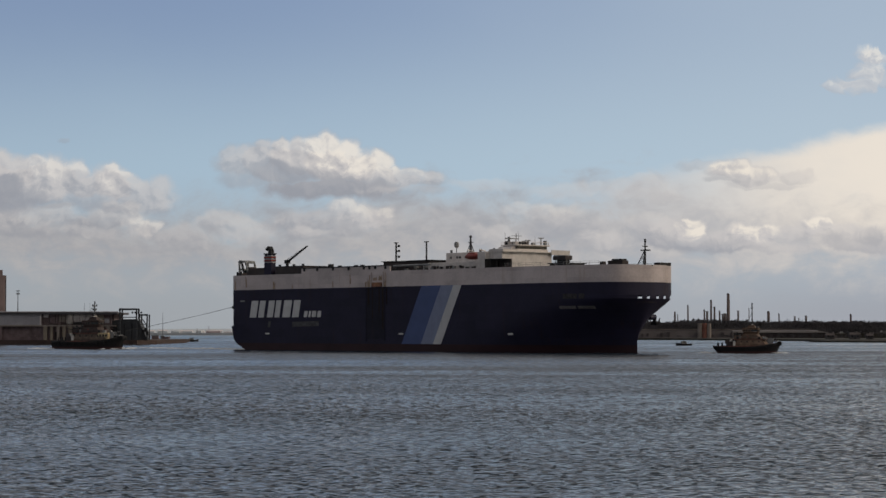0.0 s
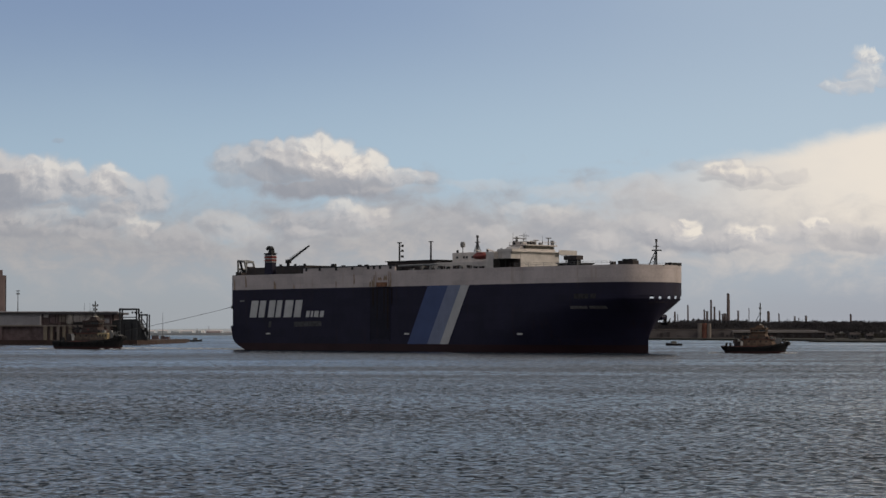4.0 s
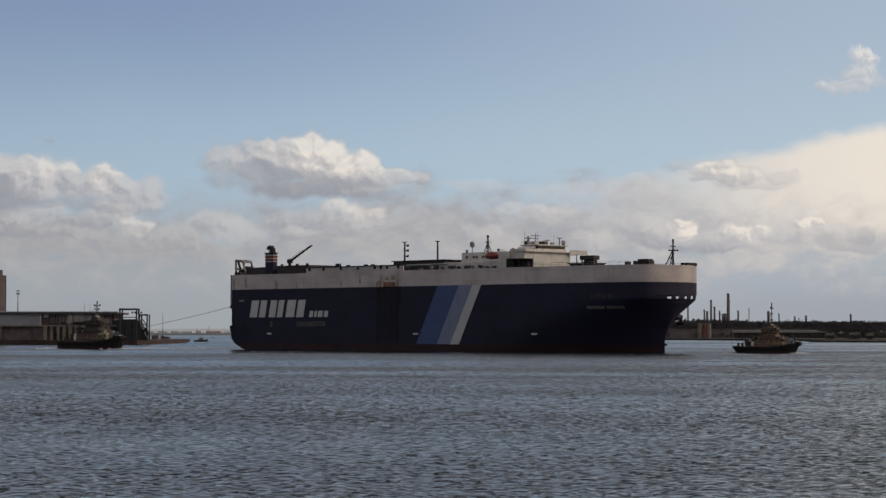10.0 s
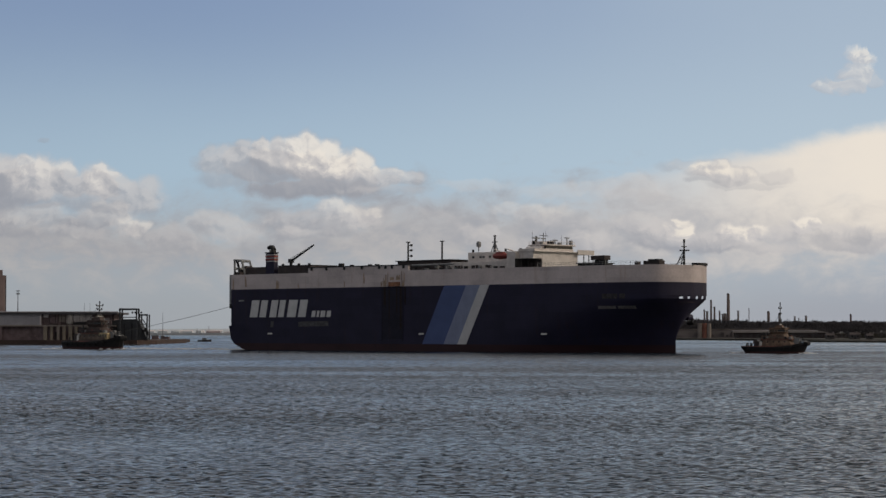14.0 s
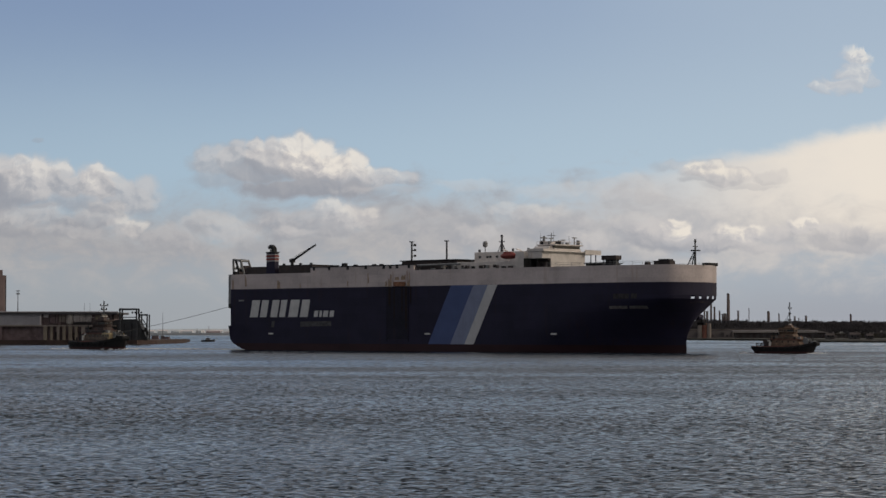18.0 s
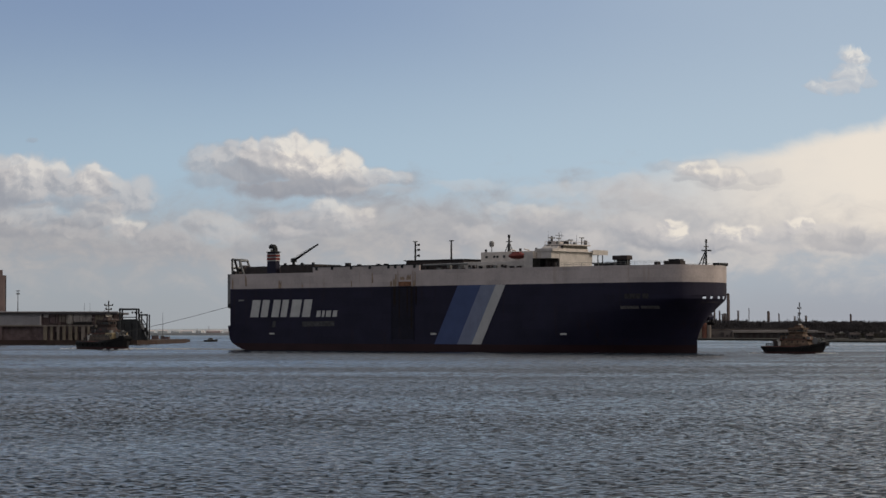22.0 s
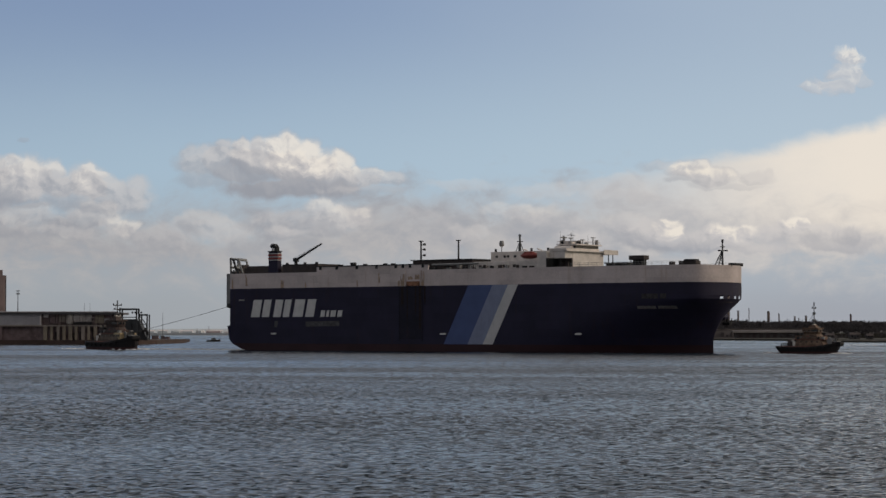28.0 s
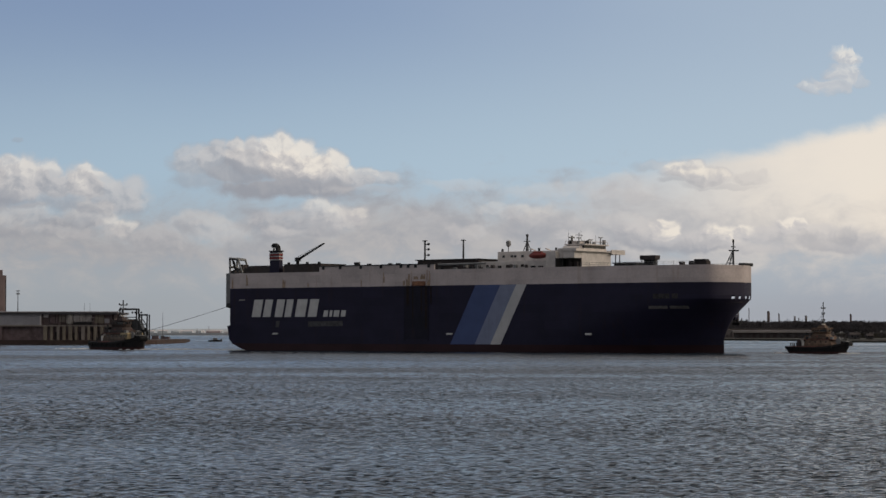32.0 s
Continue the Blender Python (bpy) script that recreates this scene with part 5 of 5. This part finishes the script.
LILAC = paint("grey_lilac_cladding", (0.40, 0.37, 0.39), 0.7, stain=0.3, scale=0.5, streak=0.5, dirt=(0.14, 0.11, 0.11))
PANEL = paint("pale_weathered_panel", (0.50, 0.46, 0.42), 0.8, stain=0.3, scale=0.5, streak=0.5, dirt=(0.2, 0.16, 0.13))
# the black panel paints the shade inside an opening; the wall is uncut
for x0, x1, z0, z1, mat, lab in ((-197.2, -194.6, 11.2, 13.2, FAR_WHITE, "white cabin"), (-185.5, -182.7, 7.8, 12.6, PANEL, "pale panel"), (-182.4, -177.9, 8.9, 12.6, LILAC, "grey-lilac panel"), (-177.7, -173.4, 8.9, 12.5, LILAC, "grey-lilac panel"), (-182.4, -173.4, 7.5, 8.7, BLACK, "black panel for a shaded opening"),
                                 (-171.6, -167.1, 8.2, 12.2, PILLAR, "pale panel"), (-166.9, -164.6, 8.4, 10.6, SHED_GREY, "grey panel"), (-193.8, -189.9, 8.4, 12.8, SHED_BROWN, "brown panel"), (-189.4, -186.2, 9.0, 12.2, CONCRETE, "stained panel")):
    part("upper_panel", box(x0, x1, 1059.2, 1060.0, z0, z1), mat, shed, lab)
for i in range(6):
    z = 9.1 + i * 0.6
    part("panel_slat", box(-182.6 + 0.4 * (i % 2), -172.4 - 0.7 * (i % 3), 1058.9, 1059.2, z, z + 0.26), PANEL, shed, "pale weathered board")
for i in range(4):
    part("panel_slat", box(-185.6, -182.9, 1058.9, 1059.2, 8.4 + i * 1.05, 8.9 + i * 1.05), PANEL, shed, "pale weathered board")
part("gable_post", box(-198.6, -198.0, 1058.2, 1060.2, 7.4, 13.0), FAR_WHITE, shed, "pale corner post")
for x in (-215, -209, -203.5):
    part("shed_door", box(x, x + 4.2, 1059.4, 1059.7, 0, 4.6), SHED_BROWN, shed)
for x in (-178.6, -175.9):
    part("roof_aerial", rod((x, 1070, 13.8), (x, 1070, 18.4), 0.09, 0.05, 5), MAST_GREY, shed)

silo = thing("silo_tower", "tall brown concrete silo tower behind the shed", "silo", pose(-234.3, 1110, 2.15))
part("shaft", rod((0, 0, 0), (0, 0, 33.2), 8.2, 8.2, 28), SILO_BROWN, silo, smooth=False)
part("cap", rod((0.9, 0, 33.2), (0.9, 0, 36.0), 5.6, 5.6, 24), SILO_BROWN, silo)
part("ladder", box(7.9, 8.5, -0.3, 0.3, 0, 33), MAST_GREY, silo)

pole = thing("floodlight_mast", "tall thin floodlight mast beside the shed", "lamp post", pose(-210.6, 1064, 2.15))
part("pole", rod((0, 0, 0), (0, 0, 24.6), 0.28, 0.18), MAST_GREY, pole)
part("crossbar", box(-0.9, 0.9, -0.1, 0.1, 23.0, 23.2), MAST_GREY, pole)
for x in (-0.9, 0.4):
    part("floodlight", box(x, x + 0.55, -0.3, 0.2, 24.1, 24.6, 0.05), STEEL, pole)
    part("floodlight", box(x, x + 0.55, -0.3, 0.2, 22.7, 23.2, 0.05), STEEL, pole)

# ferry link-span with its two steel portals
link = thing("link_span", "dark green steel ferry link-span with two lifting portals", "link-span", pose(0, 1060, 2.15))
for x in (-159.2, -151.0):
    for y in (-2, 6):
        part("portal_post", box(x - 0.35, x + 0.35, y, y + 0.7, 0, 15.4), GREEN_STEEL, link)
part("portal_beam", box(-159.6, -150.6, -2, -1.3, 14.8, 15.6), GREEN_STEEL, link)
part("portal_beam", box(-159.6, -150.6, 6, 6.7, 14.8, 15.6), GREEN_STEEL, link)
part("portal_tie", box(-159.4, -150.8, -2, -1.5, 11.0, 11.4), GREEN_STEEL, link)
for x in (-149.8, -146.0):
    for y in (0, 8):
        part("portal_post", box(x - 0.3, x + 0.3, y, y + 0.6, 0, 12.6), GREEN_STEEL, link)
part("portal_beam", box(-150.0, -145.6, 0, 0.6, 12.0, 12.8), GREEN_STEEL, link)
part("portal_brace", pipe([(-149.8, 0.3, 12.2), (-146.6, 0.3, 8.0), (-146.0, 0.3, 3.0)], 0.2), GREEN_STEEL, link)
part("portal_tie", box(-150.6, -145.8, 0, 0.5, 7.6, 8.0), GREEN_STEEL, link)
for x in (-153.3, -151.9, -150.4, -149.0):
    part("signal_lamp", box(x, x + 0.8, -2.3, -1.6, 13.1, 14.0, 0.06), BLACK, link)
body = part("ramp_housing", loft([[(-166, 2, 0), (-146, 2, 0), (-146, 14, 0), (-166, 14, 0)], [(-166, 2, 8.6), (-150, 2, 8.6), (-150, 14, 8.6), (-166, 14, 8.6)], [(-160, 2, 10.3), (-151, 2, 10.3), (-151, 14, 10.3), (-160, 14, 10.3)]]), GREEN_STEEL, link, "dark ramp housing")
for x in (-164.6, -161.4, -157.6, -154.0):
    part("housing_rib", box(x, x + 0.5, 1.6, 2, 0, 8.4), BLACK, body)
for x, z in ((-148.4, 3.2), (-147.2, 4.0), (-146.4, 2.4)):
    part("machinery", box(x, x + 1.2, -1, 1, z, z + 2.0, 0.1), BLACK, link)
land("pontoon_quay", [(-168, 1210), (-152, 1235), (-153, 1300), (-240, 1330), (-240, 1205)], -2, 1.7, QUAY, "low dark pontoon quay beyond the wharf")
for i, (x, y, h) in enumerate(((-171, 1240, 2.6), (-166.5, 1244, 2.0), (-161, 1250, 1.4))):
    t = thing("quay_hut", "small dark hut on the pontoon quay", "hut", pose(x, y, 1.7))
    part("walls", box(-1.9, 1.9, -2, 2, 0, h), SHED_BROWN, t)
    part("roof", box(-2.1, 2.1, -2.2, 2.2, h, h + 0.25), ROOF, t)
sig = thing("signal_mast", "thin signal mast on the pontoon quay", "mast", pose(-163.3, 1252, 1.7))
part("pole", rod((0, 0, 0), (0, 0, 15.6), 0.17, 0.09, 6), MAST_GREY, sig)
part("base_hut", box(-1.2, 1.2, -1, 1, 0, 2.2, 0.1), STEEL, sig)
part("yard", rod((-0.8, 0, 11.5), (0.8, 0, 11.5), 0.07, 0.07, 6), MAST_GREY, sig)

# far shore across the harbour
land("far_shore", [(-2600, 3050), (-150, 3000), (-100, 3600), (-2600, 3900)], -2, 3.4, HAZE_LAND, "far shore across the harbour, coloured pale for haze")
rng = random.Random(4)
for i in range(22):
    x = -440 + i * 8.4 + rng.uniform(-3, 3)
    w, h = rng.uniform(2, 8), rng.uniform(1.0, 3.4)
    t = thing("far_building", "low pale building on the far shore", "building", pose(x, 3070 + rng.uniform(0, 160), 3.4), group="far shore buildings")
    # walls and roofs in the land's colour carry its painted haze too
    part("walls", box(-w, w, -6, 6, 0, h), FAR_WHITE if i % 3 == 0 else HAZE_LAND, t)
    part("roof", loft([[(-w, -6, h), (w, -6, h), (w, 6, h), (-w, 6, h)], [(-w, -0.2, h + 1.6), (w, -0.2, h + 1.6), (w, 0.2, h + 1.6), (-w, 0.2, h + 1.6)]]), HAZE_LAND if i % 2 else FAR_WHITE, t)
rust_shed = thing("far_shed", "long low shed with a dull red wall on the far shore", "building", pose(-326, 3050, 3.4), group="far shore buildings")
part("walls", box(-10, 10, -6, 6, 0, 2.8), paint("dull_red_far_wall", (0.33, 0.27, 0.27), 0.9, stain=0.3, scale=0.1), rust_shed)
part("roof", loft([[(-10, -6, 2.8), (10, -6, 2.8), (10, 6, 2.8), (-10, 6, 2.8)], [(-10, -0.2, 4.4), (10, -0.2, 4.4), (10, 0.2, 4.4), (-10, 0.2, 4.4)]]), FAR_WHITE, rust_shed)
for x, h in ((-333.5, 8.6), (-350, 5.6)):
    t = thing("far_mast", "thin mast on the far shore", "mast", pose(x, 3060, 3.4))
    part("pole", rod((0, 0, 0), (0, 0, h), 0.45, 0.25, 6), STACK, t)
    part("head", box(-0.9, 0.9, -0.3, 0.3, h - 0.5, h), STACK, t)
hill = bmesh.new()
rows = []
for j, (y, zz) in enumerate(((3300, 0), (3500, 10), (3900, 11))):
    rows.append([(x, y, 3 + zz * (0.5 + 0.5 * noise.noise((x * 0.004, 2.0, 0)))) for x in range(-2600, 3000, 40)])
tagged(part("far_hills", loft(rows, close=False, bm=hill), HAZE_LAND), "low land along the horizon, coloured pale for haze", "hills", kind="structure")

# right shore: bank wall, woods and the refinery behind
land("right_shore", [(60, 1562), (152, 1558), (228, 1400), (238, 1300), (2500, 1150), (3000, 3300), (60, 3300)], -2, 1.3, EARTH, "dark low shore across the water")
land("near_bank", [(214, 1257), (225, 1246), (262, 1190), (900, 1010), (1200, 1300), (240, 1330)], -2, 0.9, EARTH, "low dark rocky bank")
land("back_land", [(40, 1640), (700, 1560), (2600, 1400), (3000, 3300), (40, 3300)], 0, 4.5, EARTH, "rising dark ground behind the bank")
wall = thing("bank_wall", "long pale grey-brown bank wall along the shore", "wall", pose(0, 0, 1.3))
part("wall_face", loft([[(60, 1570, 0), (296, 1570, 0), (296, 1582, 0), (60, 1582, 0)], [(60, 1574, 6.2), (270, 1574, 6.2), (270, 1580, 6.2), (60, 1580, 6.2)]]), BUND, wall)
part("coping", box(60, 268, 1573.6, 1580.4, 6.2, 6.6), CONCRETE, wall)
rng = random.Random(11)
for i in range(26):
    x = 140 + i * 5.1 + rng.uniform(-2, 2)
    part("buttress", box(x, x + rng.uniform(0.4, 2.2), 1570.6, 1573, 0, rng.uniform(1.5, 4.6)), BUND, wall)
t = thing("storage_silos", "cluster of beige concrete storage silos on the shore", "silo", pose(190.5, 1566, 1.3))
for i, x in enumerate((-3.3, 0, 3.3)):
    part("silo", rod((x, 0, 0), (x, 0, 10.8), 1.7, 1.7, 18), CONCRETE if i != 1 else paint("red_brown_silo", (0.20, 0.09, 0.07), 0.9, stain=0.3, scale=0.2, streak=0.4), t)
for x, y, w, h in ((252, 1400, 5, 2.4), (266, 1390, 6, 2.9), (274, 1380, 4, 2.2)):
    t = thing("shore_building", "low pale building among trees on the shore", "building", pose(x, y, 1.3), group="shore buildings")
    part("walls", box(-w / 2, w / 2, -3, 3, 0, h), BUND, t)
    part("roof", loft([[(-w / 2 - 0.4, -3.4, h), (w / 2 + 0.4, -3.4, h), (w / 2 + 0.4, 3.4, h), (-w / 2 - 0.4, 3.4, h)], [(-w / 2, -0.2, h + 1.4), (w / 2, -0.2, h + 1.4), (w / 2, 0.2, h + 1.4), (-w / 2, 0.2, h + 1.4)]]), DARK, t)
    part("door", box(-0.6, 0.6, -3.08, -2.98, 0, 2.1), BLACK, t)
    for k in (-1, 1):
        part("window", box(k * w * 0.3 - 0.5, k * w * 0.3 + 0.5, -3.08, -2.98, 1.2, 2.3), GLASS, t)

depot = thing("shore_depot", "long low dark depot with a pale roof edge among trees", "warehouse", pose(0, 0, 1.3), group="shore buildings")
part("walls", box(212, 278, 1556, 1566, 0, 4.0), BUND, depot)
part("roof", loft([[(210, 1554, 4.0), (280, 1554, 4.0), (280, 1568, 4.0), (210, 1568, 4.0)], [(210, 1560, 5.4), (272, 1560, 5.4), (272, 1562, 5.4), (210, 1562, 5.4)]]), paint("weathered_pale_roof", (0.072, 0.065, 0.065), 0.8, stain=0.3, scale=0.1), depot)
part("ridge_cap", box(210, 272, 1559.8, 1562.2, 5.4, 5.75), FAR_WHITE, depot, "pale ridge capping")
for i in range(13):
    part("bay_door", box(214 + i * 5.0, 216.6 + i * 5.0, 1555.8, 1556.0, 0, 2.9), DARK, depot)

# woods in clumps along the ridge
LEAF, tl, nl = blank("dark_woodland")
isl = Val(tl, tl.node("ShaderNodeNewGeometry").outputs["Random Per Island"])
tl.put(nl["Principled BSDF"].inputs["Base Color"], tl.mix(tl.noise(tl.coords(), 0.6, 4.0) * 0.6 + isl * 0.4, (0.052, 0.049, 0.055), (0.066, 0.062, 0.068)))
nl["Principled BSDF"].inputs["Roughness"].default_value = 0.9
nl["Principled BSDF"].inputs["Specular IOR Level"].default_value = 0.05
thin, both = nl.new("ShaderNodeBsdfTranslucent"), nl.new("ShaderNodeMixShader")
thin.inputs["Color"].default_value = (0.060, 0.058, 0.061, 1.0)
both.inputs[0].default_value = 0.5
LEAF.node_tree.links.new(nl["Principled BSDF"].outputs[0], both.inputs[1])
LEAF.node_tree.links.new(thin.outputs[0], both.inputs[2])
LEAF.node_tree.links.new(both.outputs[0], nl["Material Output"].inputs["Surface"])


def woods(name, spots, label, seed):
    """Crowns of many small leafy flakes in uneven clumps on short trunks, joined."""
    r = random.Random(seed)
    vs, fs = [], []
    for x, y, z, h in spots:
        clumps = [(x + r.gauss(0, 0.2) * h, y + r.gauss(0, 0.2) * h, z + h * r.uniform(0.3, 0.82), h * r.uniform(0.09, 0.19)) for c in range(7)]
        for i in range(190):
            cx, cy, cz, s = clumps[i % 7]
            c = Vector((cx + r.gauss(0, 0.62) * s, cy + r.gauss(0, 0.62) * s, cz + r.gauss(0, 0.5) * s))
            a = Vector((r.gauss(0, 1), r.gauss(0, 1), r.gauss(0, 1))).normalized()
            b = a.orthogonal().normalized()
            k = h * r.uniform(0.045, 0.085)
            n0 = len(vs)
            vs += [c + a * k, c + b * k * 0.7, c - a * k * 0.9, c - b * k * 0.6]
            fs.append((n0, n0 + 1, n0 + 2, n0 + 3))
        n0 = len(vs)
        vs += [(x - 0.2, y, z - 0.5), (x + 0.2, y, z - 0.5), (x + 0.12, y + 0.3, z + h * 0.3), (x - 0.12, y + 0.3, z + h * 0.3)]
        fs.append((n0, n0 + 1, n0 + 2, n0 + 3))
    me = bpy.data.meshes.new(name)
    me.from_pydata(vs, [], fs)
    me.materials.append(LEAF)
    return tagged(new(name, me), label, "trees", kind="stuff")


rng = random.Random(21)
ridge = []
for i in range(1150):
    x = rng.uniform(110, 560)
    y = rng.uniform(1640, 1900)
    ridge.append((x, y, 4.4, (9.6 + 1.6 * noise.noise((x * 0.02, 5, 0)) + rng.uniform(-0.5, 0.6)) * (1 + (y - 1640) / 1400)))
for i in range(420):
    ridge.append((rng.uniform(110, 560), rng.uniform(1625, 1660), 4.2, rng.uniform(4, 6.5)))
woods("ridge_woods", ridge, "dark band of woodland along the ridge", 3)
bank = []
for i in range(230):
    x = rng.uniform(282, 420)
    y = rng.uniform(1290, 1420)
    bank.append((x, y, 1.2, 6.5 + (x - 282) * 0.025 + rng.uniform(-1.5, 2.5)))
for i in range(26):
    bank.append((rng.uniform(236, 300), rng.uniform(1440, 1560), 1.2, rng.uniform(3, 5.5)))
for i in range(60):
    bank.append((rng.uniform(200, 290), rng.uniform(1575, 1640), 3.0, rng.uniform(5, 8)))
woods("bank_woods", bank, "dark bushes and trees on the shore bank", 5)


def stack(px, top, radius, kind):
    """A refinery stack or column, standing 2500 m off."""
    x = (px - 784) / 3800 * 2500
    t = thing("refinery_stack" if kind == "stack" else "refinery_column", "slender dark refinery chimney behind the woods" if kind == "stack" else "refinery process column behind the woods", "chimney", pose(x, 2500, 4.4), group="refinery")
    h = top - 4.4
    part("shaft", rod((0, 0, 0), (0, 0, h), radius * 1.15, radius * 0.9, 12), STACK, t)
    if kind == "stack":
        part("rim", rod((0, 0, h - 1.4), (0, 0, h - 0.6), radius * 1.05, radius * 1.05, 12), BLACK, t)
    else:
        for z in (0.55, 0.78, 0.97):
            part("gallery", rod((0, 0, h * z), (0, 0, h * z + 0.5), radius * 1.7, radius * 1.7, 12), STACK, t)
    part("ladder", box(radius, radius + 0.3, -0.2, 0.2, 0, h * 0.95), STACK, t)


for px, y, r, kind in ((1194, 552, 0.9, "column"), (1199, 556, 0.4, "stack"), (1217, 540, 0.75, "stack"), (1246, 548, 0.8, "stack"), (1251, 551, 1.1, "column"), (1258, 531, 1.0, "stack"), (1264, 543, 1.0, "stack"),
                       (1273, 550, 0.8, "column"), (1279, 556, 1.3, "column"), (1283, 555, 1.4, "column"), (1288.5, 519.5, 1.7, "stack"), (1306, 550, 0.9, "column"), (1325, 545, 0.35, "stack"), (1359.5, 551, 1.5, "stack"),
                       (1378, 555, 0.6, "stack"), (1406, 560, 0.8, "column"), (1413, 563, 0.5, "stack"), (1426, 559, 1.1, "column"), (1505, 556, 1.0, "stack")):
    stack(px, 6.86 + (585.2 - y) / 3800 * 2500, r, kind)


# ---- what moves ----
def ship_pose(t, z=-0.48):
    return pose(46.02 + 0.9218 * t + 0.0000956 * t * t, 641.7 + 0.0156 * t, z, 0, 0, -48.53 + 0.3778 * t + 0.00083 * t * t)


def between(rows, t):
    """Straight interpolation in rows of (t, values...)."""
    for a, b in zip(rows, rows[1:]):
        if t <= b[0]:
            s = (t - a[0]) / (b[0] - a[0])
            return [lerp(p, q, s) for p, q in zip(a[1:], b[1:])]
    return list(rows[-1][1:])


TOW_PATH = [(0, -141.0, 857, -18), (6, -140.0, 854, -24), (9, -139.2, 852, -28), (13, -137.9, 850, -34), (19, -134.0, 843, -43), (23, -131.2, 838, -48), (28, -127.2, 831, -49), (32, -124.2, 825, -45)]
LEAD_PATH = [(0, 96.8, 684, -14), (6, 100.2, 681, -20), (9, 101.7, 679, -23), (13, 104.0, 677, -26), (19, 108.2, 675, -30), (23, 111.1, 674, -32), (28, 114.6, 672, -34), (32, 117.3, 671, -36)]


def path_pose(rows, t, size, z=0.0):
    x, y, a = between(rows, t)
    return pose(x * size, y * size, z, 0, 0, a)


def tow_pose(t):
    a = path_pose(TOW_PATH, t, TOW_SIZE, 0.38) @ Vector((12.5, 0, 5.9))
    b = ship_pose(t) @ (Vector((-172.6, 0.2, 14.9)) * SHIP_SIZE)
    d = b - a
    q = d.to_track_quat("X", "Z").to_matrix().to_4x4()
    return Matrix.Translation(b - d.normalized() * TOW) @ q


def motions():
    beats = [0, 4, 8, 12, 16, 20, 24, 28, 32]
    walk(ship, [(t, ship_pose(t)) for t in beats])
    walk(tow_tug, [(r[0], path_pose(TOW_PATH, r[0], TOW_SIZE, 0.38)) for r in TOW_PATH])
    walk(lead_tug, [(r[0], path_pose(LEAD_PATH, r[0], LEAD_SIZE, 0.27)) for r in LEAD_PATH])
    walk(ship_wash, [(t, ship_pose(t, 0.0)) for t in beats])
    walk(tow_wash, [(r[0], path_pose(TOW_PATH, r[0], TOW_SIZE)) for r in TOW_PATH])
    walk(lead_wash, [(r[0], path_pose(LEAD_PATH, r[0], LEAD_SIZE)) for r in LEAD_PATH])
    walk(tow_line, [(t, tow_pose(t)) for t in beats])
    walk(line_boat, [(0, pose(109.2, 976, 0, 0, 0, 200)), (6, pose(102.4, 976, 0, 0, 0, 200)), (32, pose(73.0, 976, 0, 0, 0, 200))])
    walk(far_boat, [(0, pose(-154.5, 1321, 0, 0, 0, 12)), (9, pose(-149.4, 1321, 0, 0, 0, 12)), (19, pose(-144.0, 1321, 0, 0, 0, 12)), (32, pose(-140.0, 1321, 0, 0, 0, 12))])
    walk(far_backdrop, [(0, pose(0, 0, 0)), (32, pose(0, 0, 0, 0, 0, 0.66))])
    walk(slow_backdrop, [(0, pose(0, 0, 0)), (32, pose(0, 0, 0, 0, 0, 0.70))])
    walk(cloud_backdrop, [(0, pose(0, 0, 0)), (32, pose(0, 0, 0, 0, 0, 1.2))])
    walk(water, [(0, pose(0, 0, 0)), (32, pose(-6.0, -17.0, 0))])


motions()
